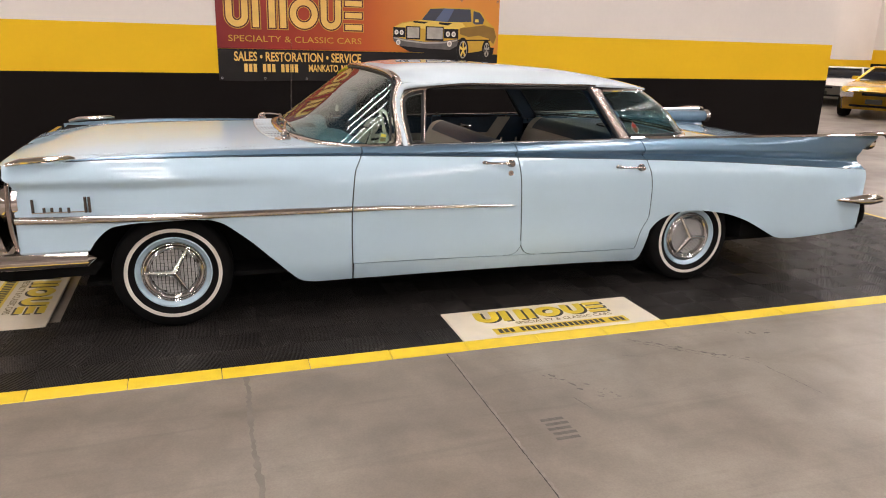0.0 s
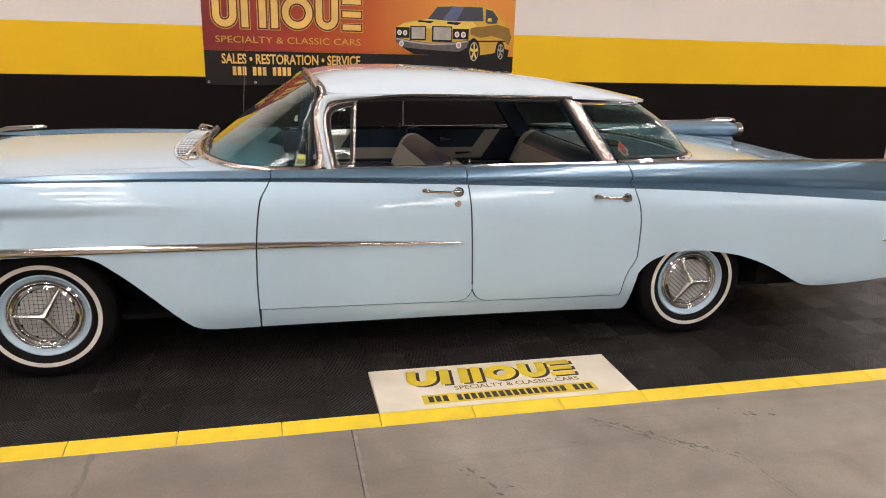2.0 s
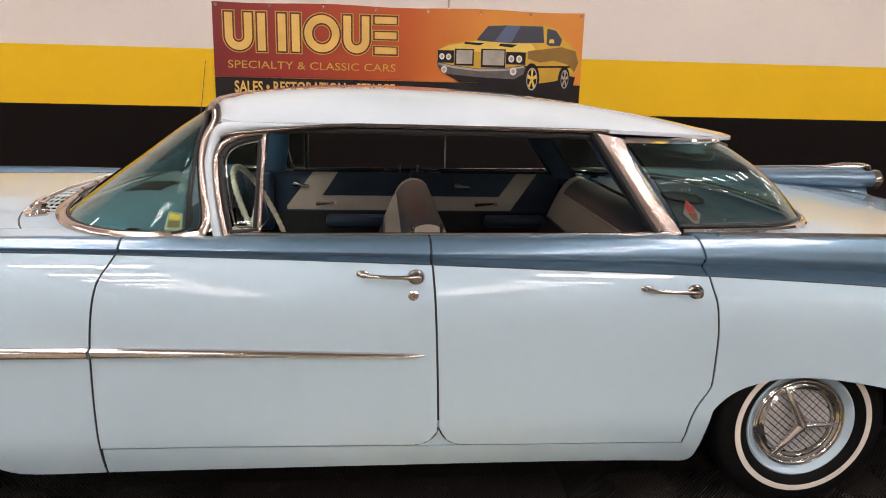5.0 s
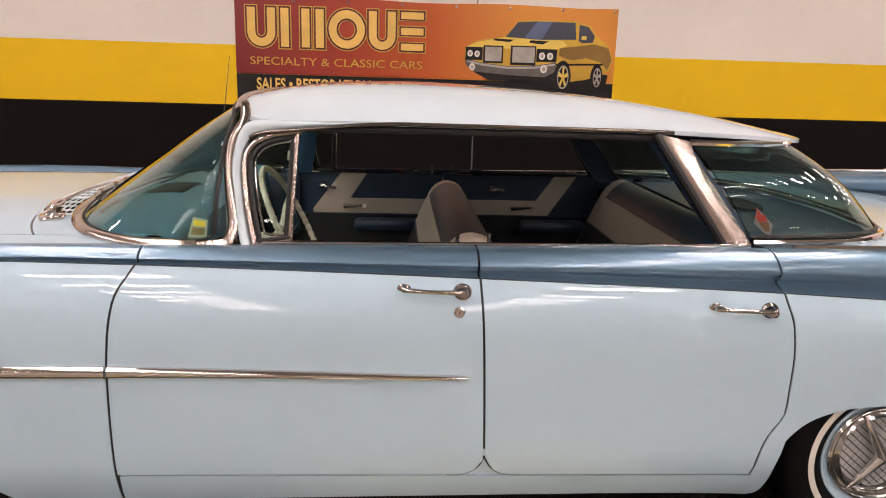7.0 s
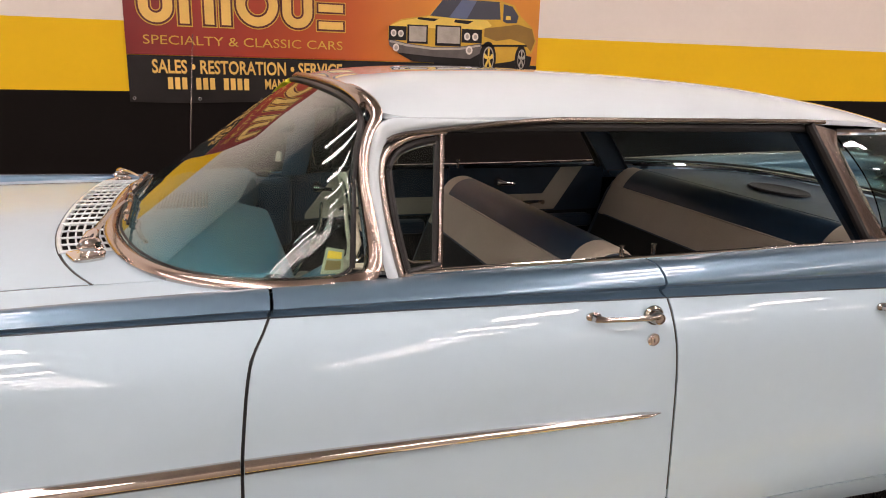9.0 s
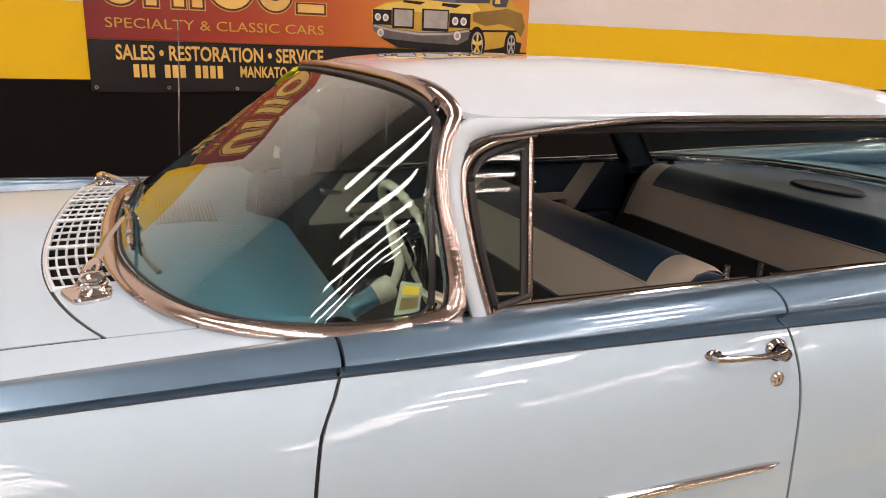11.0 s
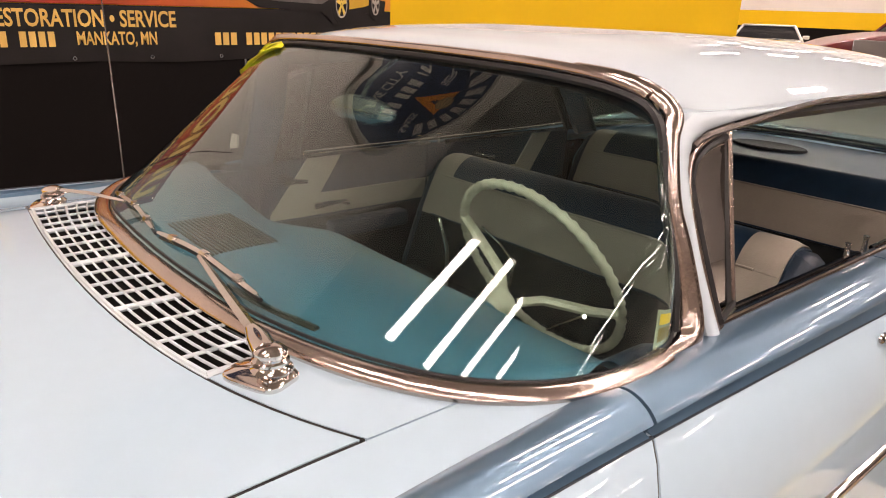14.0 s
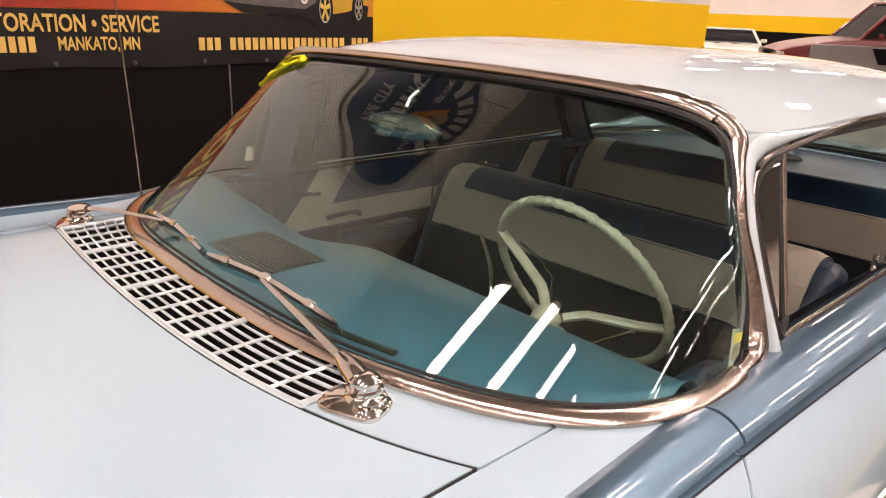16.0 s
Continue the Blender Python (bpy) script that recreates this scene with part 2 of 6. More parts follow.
def concrete():
    """Polished grey concrete: broad cloudy stains, mottling, fine grit, faint scuffs and uneven gloss."""
    m = bpy.data.materials.new("polished_concrete")
    m.use_nodes = True
    t = m.node_tree
    b = t.nodes["Principled BSDF"]
    c = t.nodes.new("ShaderNodeTexCoord")
    def noise(scale, detail, stretch=(1, 1, 1), warp=0.0):
        mp, nz = t.nodes.new("ShaderNodeMapping"), t.nodes.new("ShaderNodeTexNoise")
        mp.inputs["Scale"].default_value = stretch
        nz.inputs["Scale"].default_value, nz.inputs["Detail"].default_value, nz.inputs["Distortion"].default_value = scale, detail, warp
        t.links.new(c.outputs["Object"], mp.inputs[0])
        t.links.new(mp.outputs[0], nz.inputs["Vector"])
        return nz.outputs["Fac"]
    def blend(kind, amount, a, b2):
        x = t.nodes.new("ShaderNodeMix")
        x.data_type, x.blend_type = "RGBA", kind
        x.inputs[0].default_value = amount
        for sock, v in ((x.inputs[6], a), (x.inputs[7], b2)):
            if isinstance(v, tuple):
                sock.default_value = v
            else:
                t.links.new(v, sock)
        return x
    def level(v, lo, hi, a, b2):
        r = t.nodes.new("ShaderNodeMapRange")
        for k, val in enumerate((lo, hi, a, b2)):
            r.inputs[k + 1].default_value = val
        t.links.new(v, r.inputs[0])
        return r.outputs[0]
    b.inputs["Specular IOR Level"].default_value = 0.32
    cloud = noise(0.8, 6, warp=0.6)
    base = blend("MIX", 0.5, (0.148, 0.122, 0.096, 1), (0.276, 0.244, 0.208, 1))
    t.links.new(level(cloud, 0.25, 0.75, 0.0, 1.0), base.inputs[0])
    mottle = blend("MULTIPLY", 1.0, base.outputs[2], level(noise(4.5, 7, warp=0.35), 0.25, 0.75, 0.78, 1.17))
    grit = blend("MULTIPLY", 1.0, mottle.outputs[2], level(noise(130, 2), 0.2, 0.8, 0.90, 1.10))
    scuff = blend("MULTIPLY", 1.0, grit.outputs[2], level(noise(2.2, 4, (0.35, 5, 1), 1.5), 0.28, 0.44, 0.90, 1.0))
    t.links.new(scuff.outputs[2], b.inputs["Base Color"])
    t.links.new(level(cloud, 0.25, 0.75, 0.40, 0.30), b.inputs["Roughness"])
    bp = t.nodes.new("ShaderNodeBump")
    bp.inputs["Strength"].default_value, bp.inputs["Distance"].default_value = 0.12, 0.002
    t.links.new(noise(38, 3), bp.inputs["Height"])
    t.links.new(bp.outputs[0], b.inputs["Normal"])
    return m


CONCRETE = concrete()


def dusty_plastic():
    """Black plastic with dust lying in patches over the whole mat and pale rubbed spots."""
    m = surface("dusty_black_plastic", (0.02, 0.02, 0.02), 0.42, spec=0.30)
    t = m.node_tree
    b = t.nodes["Principled BSDF"]
    g = t.nodes.new("ShaderNodeNewGeometry")
    def patches(scale, detail, warp, lo, hi, a, c):
        nz, r = t.nodes.new("ShaderNodeTexNoise"), t.nodes.new("ShaderNodeMapRange")
        nz.inputs["Scale"].default_value, nz.inputs["Detail"].default_value, nz.inputs["Distortion"].default_value = scale, detail, warp
        t.links.new(g.outputs["Position"], nz.inputs["Vector"])
        for k, val in enumerate((lo, hi, a, c)):
            r.inputs[k + 1].default_value = val
        t.links.new(nz.outputs["Fac"], r.inputs[0])
        return r.outputs[0]
    film = t.nodes.new("ShaderNodeMix")
    film.data_type = "RGBA"
    film.inputs[6].default_value, film.inputs[7].default_value = (0.020, 0.0178, 0.0164, 1), (0.046, 0.041, 0.038, 1)
    t.links.new(patches(2.6, 5, 0.8, 0.3, 0.7, 0.0, 1.0), film.inputs[0])
    rub = t.nodes.new("ShaderNodeMix")
    rub.data_type = "RGBA"
    rub.inputs[7].default_value = (0.15, 0.138, 0.13, 1)
    t.links.new(film.outputs[2], rub.inputs[6])
    t.links.new(patches(9, 6, 1.5, 0.60, 0.80, 0.0, 0.8), rub.inputs[0])
    t.links.new(rub.outputs[2], b.inputs["Base Color"])
    return m


TILE = dusty_plastic()

# ---- the hall: floor, walls, ceiling ----
X0, X1, Y0, Y1 = -12.0, 22.5, -20.0, 15.2
WALL_Y, WALL_END = 3.2, 8.22
FLOOR = -0.012


def slab(name, lo, hi, mat, label, category):
    return tagged(part(name, box(bmesh.new(), lo, hi), mat, smooth=False), label, category, kind="structure")


slab("floor", (X0, Y0, -0.2), (X1, Y1, FLOOR), CONCRETE, "polished grey concrete showroom floor with sawn joints", "floor")
slab("ceiling", (X0, Y0, CEILING), (X1, Y1, CEILING + 0.2), CEILING_PAINT, "light grey painted hall ceiling", "ceiling")


def striped_wall(name, lo, hi, label, low=1.09, high=1.55):
    """A wall in three painted bands: black below, yellow, white above."""
    w = tagged(new(name), label, "wall", kind="structure")
    for nm, a, b, mat in (("black_band", FLOOR, low, WALL_BLACK), ("yellow_band", low, high, WALL_YELLOW), ("white_band", high, CEILING, WALL_WHITE)):
        part(nm, box(bmesh.new(), (*lo, a), (*hi, b)), mat, w, smooth=False)
    return w


striped_wall("wall_display", (X0, WALL_Y), (WALL_END, WALL_Y + 0.16), "display wall painted black, yellow and white")
striped_wall("wall_east", (X1, 2.0), (X1 + 0.2, Y1), "far showroom wall painted black, yellow and white")
# unseen wall, invented dark so that the vent panes mirror less brightness
WALL_BROWN = surface("dark_brown_wall", (0.10, 0.085, 0.075), 0.7, vary=0.1, scale=1.5)
slab("wall_east_plain", (X1, Y0, FLOOR), (X1 + 0.2, 2.0, CEILING), WALL_BROWN, "unseen dark wall added to darken reflections", "wall")
striped_wall("wall_north", (X0, Y1), (X1, Y1 + 0.2), "far showroom wall painted black, yellow and white", 0.68, 1.21)
# unseen closing wall, its grey chosen to dim what glass and chrome mirror
slab("wall_south", (X0, Y0 - 0.2, FLOOR), (X1, Y0, CEILING), surface("grey_wall_paint", (0.30, 0.27, 0.25), 0.7, vary=0.08, scale=1.5), "unseen grey wall added to dim reflections", "wall")
slab("wall_west", (X0 - 0.2, Y0, FLOOR), (X0, Y1, CEILING), WALL_WHITE, "plain off-white showroom wall", "wall")

# sawn joints in the concrete: a dark slit beside a ragged strip of old filler
FILLER = surface("joint_filler", (0.215, 0.19, 0.165), 0.7, vary=0.3, scale=20)
SLIT = surface("joint_slit", (0.05, 0.043, 0.038), 0.8, vary=0.3, scale=30)
STAIN = surface("floor_stain", (0.150, 0.128, 0.108), 0.45, vary=0.2, scale=12)
rng = random.Random(11)


def ragged_strip(x, y0, y1, wide, step, rough_edge, z, wander=0.0):
    """A narrow strip along y whose two edges are broken."""
    n = int((y1 - y0) / step)
    bm = bmesh.new()
    rows = []
    for k in range(n + 1):
        y = lerp(y0, y1, k / n)
        o = wander * math.sin(7 * y) + rng.uniform(-1, 1) * rough_edge * 0.3
        rows.append([bm.verts.new((x + o + e * (wide / 2 + rng.uniform(-1, 1) * rough_edge), y, z)) for e in (-1, 1)])
    for a, b in zip(rows, rows[1:]):
        bm.faces.new((a[0], a[1], b[1], b[0]))
    return bm


for jx in (1.265, 5.2):
    joint = tagged(new("floor_joint"), "dark sawn joint with ragged grey filler in the concrete floor", "floor joint", kind="structure")
    part("filler", ragged_strip(jx + 0.006, -4.5, -1.5, 0.011, 0.012, 0.0035, FLOOR + 0.0008), FILLER, joint, smooth=False)
    part("slit", ragged_strip(jx - 0.003, -4.5, -1.5, 0.0045, 0.012, 0.0012, FLOOR + 0.0014), SLIT, joint, smooth=False)
tagged(part("floor_stain", ragged_strip(0.305, -4.5, -1.5, 0.020, 0.02, 0.006, FLOOR + 0.0008, 0.004), STAIN, smooth=False), "faint dark stripe in the concrete floor", "floor stain", kind="structure")


def ceiling_light():
    c = thing("ceiling_light", "white fluorescent strip light hung under the ceiling", "ceiling light", "ceiling lights")
    part("housing", soft_box((-0.62, -0.18, 0.0), (0.62, 0.18, 0.06), 0.01), WALL_WHITE, c)
    for x in (-0.4, 0.4):
        part("hanger", tube([(x, 0, 0.05), (x, 0, 0.2)], 0.006, 6), STEEL, c)
    part("lens_cover", tube([(-0.59, 0, -0.012), (0.59, 0, -0.012)], 0.14, 12, flat=0.25), TUBE_LIGHT, c)
    return c


lights = [(x, 0.57 - 1.5 * k) for k in range(13) for x in (-6.6, -0.87, 4.85, 10.5, 16.2) if x < 12 or k % 2 == 0] + [(x, y) for y in (4.8, 7.4, 10.0, 12.6) for x in (9.4, 12.4, 15.4, 18.4, 21.0)]
first = ceiling_light()
for k, (x, y) in enumerate(lights):
    m = pose(x, y, CEILING - 0.2, 0, 0, 0)
    if k == 0:
        first.matrix_basis = m
    else:
        copy_thing(first, m)

# ---- the car ----
car = thing("sedan_car", "pale blue and white vintage four-door hardtop sedan with chrome trim", "car")
W = soft_curve(0.3, (-0.78, 0.90), (-0.5, 0.955), (0, 0.98), (0.5, 0.965), (0.92, 0.943), (1.85, 0.921), (2.7, 0.880), (3.2, 0.915), (3.6, 0.948), (4.0, 0.96), (4.45, 0.93))
DROP = soft_curve(0.35, (-0.78, 0.055), (-0.4, 0.072), (0.37, 0.085), (1.0, 0.075), (1.85, 0.051), (2.7, 0.042), (3.4, 0.033), (4.45, 0.020))
ZB = soft_curve(0.22, (-0.78, 0.86), (-0.42, 0.882), (0, 0.890), (0.5, 0.884), (0.98, 0.873), (1.49, 0.858), (1.86, 0.845), (2.24, 0.826), (2.73, 0.806), (3.4, 0.778), (4.45, 0.705))
ZC = soft_curve(0.25, (-0.78, 0.862), (-0.42, 0.886), (0, 0.903), (0.6, 0.906), (0.98, 0.908), (1.9, 0.912), (2.6, 0.918), (3.2, 0.930), (4.0, 0.938), (4.45, 0.940))
YC = soft_curve(0.22, (-0.78, 0.84), (-0.42, 0.868), (0.36, 0.828), (0.72, 0.79), (0.98, 0.783), (1.24, 0.775), (2.0, 0.775), (2.6, 0.775), (3.2, 0.83), (4.0, 0.91), (4.45, 0.94))
CREASE = soft_curve(0.2, (-0.78, 1.0), (0.0, 0.9), (0.45, 0.35), (0.8, 0.0))


def side(x, z):
    """Half the body's width at x and height z, below the blue flash."""
    w = W(x)
    if z < 0.36:
        w -= 0.035 * ((0.36 - z) / 0.15) ** 2
    if z > 0.60:
        w -= DROP(x) * ((z - 0.60) / (ZB(x) - 0.60)) ** 3.4
    c = CREASE(x)
    if c > 0:
        w -= c * (0.036 * smooth_step(0.800, 0.745, z) - 0.017 * smooth_step(0.735, 0.60, z))
    return w


def smooth_step(a, b, x):
    t = min(1, max(0, (x - a) / (b - a)))
    return t * t * (3 - 2 * t)


RIDGE = soft_curve(0.2, (-0.42, 0.006), (0.9, 0.004), (2.6, 0.004), (3.0, 0.010), (4.45, 0.006))
HOLLOW = soft_curve(0.2, (-0.42, 0.010), (0.8, 0.016), (1.3, 0.024), (2.2, 0.031), (2.7, 0.042), (3.1, 0.058), (3.8, 0.064), (4.45, 0.040))
FIN_END = smooth_curve((0, 4.43), (0.2, 4.395), (0.4, 4.36), (0.6, 4.385), (0.8, 4.455), (0.92, 4.475), (1.0, 4.45))
CROWN = soft_curve(0.2, (-0.42, 0.002), (-0.1, 0.013), (0.8, 0.014), (1.2, 0.006), (2.6, 0.003), (3.0, 0.0))
LIP = soft_curve(0.3, (-0.4, 0.52), (1.0, 0.54), (2.0, 0.56), (3.0, 0.58))
FLARE = soft_curve(0.3, (0.0, 0.75), (2.3, 0.70), (3.1, 0.42), (4.45, 0.40))


def flash(x, v):
    """The blue flash, v from its lower edge to the crest: half width and height. A rolled top ends in a lip, an undercut below it flares to the lower edge."""
    yb, zb, yc, h = side(x, ZB(x)), ZB(x), YC(x), HOLLOW(x)
    yr = yb - RIDGE(x)
    lip = LIP(x)
    prof = smooth_curve((0, yb), (0.08, yb - h * FLARE(x)), (0.20, yb - h), (lip - 0.08, yr), (lip, yr - 0.002), (lerp(lip, 1, 0.40), lerp(yc, yr, 0.84)), (lerp(lip, 1, 0.78), lerp(yc, yr, 0.52)), (1.0, yc))
    y = prof(v)
    w = max(0, min(1, (yr - y) / max(0.001, yr - yc))) if v > lip else 0
    return y, lerp(zb, ZC(x), v) + CROWN(x) * math.sin(math.pi * w)


def SAG(x):
    """How much lower the far front fender lies."""
    return 0.040 * smooth_step(1.1, 0.72, x)


def SPREAD(x):
    """How much farther out the far front fender's crest lies."""
    return 0.045 * smooth_step(1.3, 0.75, x)


SEAM_A = smooth_curve((0.20, 0.918), (0.45, 0.910), (0.588, 0.912), (0.705, 0.921), (0.80, 0.936), (0.868, 0.974), (0.89, 0.983), (0.91, 0.985))
SEAM_B = smooth_curve((0.20, 1.908), (0.355, 1.904), (0.73, 1.888), (0.92, 1.873))
SEAM_C = smooth_curve((0.16, 2.700), (0.256, 2.700), (0.271, 2.705), (0.311, 2.709), (0.353, 2.717), (0.402, 2.738), (0.444, 2.765), (0.465, 2.771), (0.60, 2.773), (0.725, 2.762), (0.80, 2.742), (0.87, 2.738), (0.925, 2.69))
LOW = smooth_curve((-0.78, 0.45), (-0.36, 0.45), (-0.345, 0.47), (-0.31, 0.52), (-0.236, 0.574), (-0.12, 0.588), (0.1, 0.593), (0.19, 0.590), (0.256, 0.570), (0.331, 0.517), (0.401, 0.458), (0.472, 0.390), (0.542, 0.322), (0.599, 0.266), (0.621, 0.246), (0.645, 0.231), (0.675, 0.222), (0.73, 0.216), (0.91, 0.214), (1.27, 0.208), (1.77, 0.198), (2.41, 0.176), (2.71, 0.163))
ARCH = [(2.7033, 0, 0.163), (2.724, 0, 0.163), (2.745, 0, 0.171), (2.757, 0, 0.196), (2.760, 0, 0.238), (2.762, 0, 0.285), (2.767, 0, 0.332), (2.780, 0, 0.365), (2.805, 0, 0.398), (2.842, 0, 0.431), (2.896, 0, 0.458), (2.991, 0, 0.482), (3.12, 0, 0.486), (3.3, 0, 0.462), (3.40, 0, 0.435), (3.49, 0, 0.402), (3.58, 0, 0.358), (3.66, 0, 0.315), (3.74, 0, 0.279), (3.85, 0, 0.268), (4.00, 0, 0.272), (4.14, 0, 0.280), (4.28, 0, 0.290), (4.418, 0, 0.30)]
SILL = smooth_curve((0.9, 0.309), (1.27, 0.300), (1.77, 0.285), (2.4, 0.262), (2.72, 0.256))
G = 0.0033


def sheet(sgn, xa, xb, za, zb, nx=28, nz=16):
    """A piece of body side between two seams and two heights, folded at its edges."""
    def f(u, v):
        x = lerp(xa(0.6), xb(0.6), u)
        for _ in range(3):
            z = lerp(za(x), zb(x), v)
            x = lerp(xa(z) + G, xb(z) - G, u)
        z = lerp(za(x), zb(x), v)
        return (x, sgn * side(x, z), z)
    return hem(grid(f, nx, nz), 0.014, (0, -sgn, 0))


def quarter_sheet(sgn, nu=80, nv=20):
    """The rear quarter: door seam in front, wheel arch below, flash above."""
    first, last = SEAM_C(ZB(2.74)) + G, 4.43
    def f(u, v):
        low = along(ARCH, u)
        x1 = lerp(first, last, max(0.0, (low.x - 2.7033) / (4.418 - 2.7033)) * 0.75 + 0.25 * u)
        z = lerp(low.z, ZB(x1), v)
        x = lerp(low.x, x1, v)
        z0 = lerp(ARCH[0][2], ZB(first), v)
        x += (1 - u) ** 6 * (SEAM_C(z0) + G - lerp(ARCH[0][0], first, v))
        return (x, sgn * side(x, z), z)
    return hem(grid(f, nu, nv), 0.014, (0, -sgn, 0))


def flash_sheet(sgn, xa, xb, nx=28):
    def f(u, v):
        z = lerp(ZB(1), ZC(1), v)
        x = lerp(xa(z) + G, xb(z) - G, u)
        y, z = flash(x, v)
        return (x, sgn * (y + (SPREAD(x) * v * v if sgn > 0 else 0)), z - (SAG(x) * (smooth_step(0.0, 0.3, v) + 1.1 * smooth_step(1.0, 0.6, v) * smooth_step(0.0, 0.3, v)) if sgn > 0 else 0))
    return hem(grid(f, nx, 26), 0.014, (0, -sgn * 0.5, -0.8))


def const(v):
    return lambda _: v


def door_low(x, a, b, r=0.075):
    """The lower edge of a door with rounded corners where asked."""
    z = SILL(x)
    for e, s in ((a, 1), (b, -1)):
        if e is not None:
            d = (x - e) * s
            if d < r:
                z = max(z, SILL(x) + r - math.sqrt(max(0, r * r - (r - max(d, 0)) ** 2)))
    return z


HANDLE_METAL = surface("dark_polished_chrome", (0.46, 0.41, 0.38), 0.06, 1.0, vary=0.1, scale=20)


def handle(sgn, x, z, parent):
    """A slim pull bar between a small front foot and a round push button in a drop-shaped cup."""
    y = side(x - 0.08, z)
    bar = [(x - 0.186, 0.003, 0.009), (x - 0.184, 0.018, 0.009), (x - 0.165, 0.026, 0.008), (x - 0.11, 0.030, 0.006), (x - 0.06, 0.031, 0.005), (x - 0.03, 0.024, 0.003)]
    h = part("door_handle", tube([(a, sgn * (y + b), z + c) for a, b, c in bar], [0.008, 0.009, 0.0062, 0.0058, 0.0066, 0.006], 10), HANDLE_METAL, parent, "chrome pull handle")
    m = pose(x - 0.028, sgn * (y - 0.002), z - 0.002) @ (Matrix.Diagonal((1.0, sgn, 0.92, 1)))
    part("cup", revolve([(0.026, 0.0), (0.0255, 0.006), (0.021, 0.011), (0.017, 0.008), (0.0165, 0.006)], 28, m), HANDLE_METAL, h)
    part("push_button", revolve([(0.0155, 0.004), (0.0155, 0.024), (0.0135, 0.030), (0.0105, 0.031), (0.0095, 0.029), (0, 0.0285)], 24, m), HANDLE_METAL, h)
    m = pose(x - 0.184, sgn * y, z + 0.009) @ Matrix.Diagonal((1.7, sgn, 0.95, 1))
    part("escutcheon", revolve([(0.011, 0.0), (0.011, 0.004), (0.006, 0.008), (0, 0.009)], 18, m), HANDLE_METAL, h)


def spear(sgn, x0, x1, h0, h1, parent):
    """The chrome spear along the side."""
    zt = smooth_curve((-0.75, 0.612), (0.2, 0.612), (0.91, 0.606), (1.86, 0.580))
    def f(u, v):
        x = lerp(x0, x1, u)
        h = lerp(h0, h1, u)
        if h1 < 0.02:
            h *= math.sqrt(max(0.0, min(1.0, (1.0 - u) / 0.06))) * 0.85 + 0.15
        a = lerp(-1, 1, v)
        z = zt(x) + a * h / 2
        return (x, sgn * (side(x, z) + 0.001 + 0.012 * (1 - abs(a) ** 3) * min(1, h / 0.012)), z)
    part("side_spear", hem(grid(f, 30, 8), 0.004, (0, -sgn, 0)), CHROME, parent, "chrome side spear")


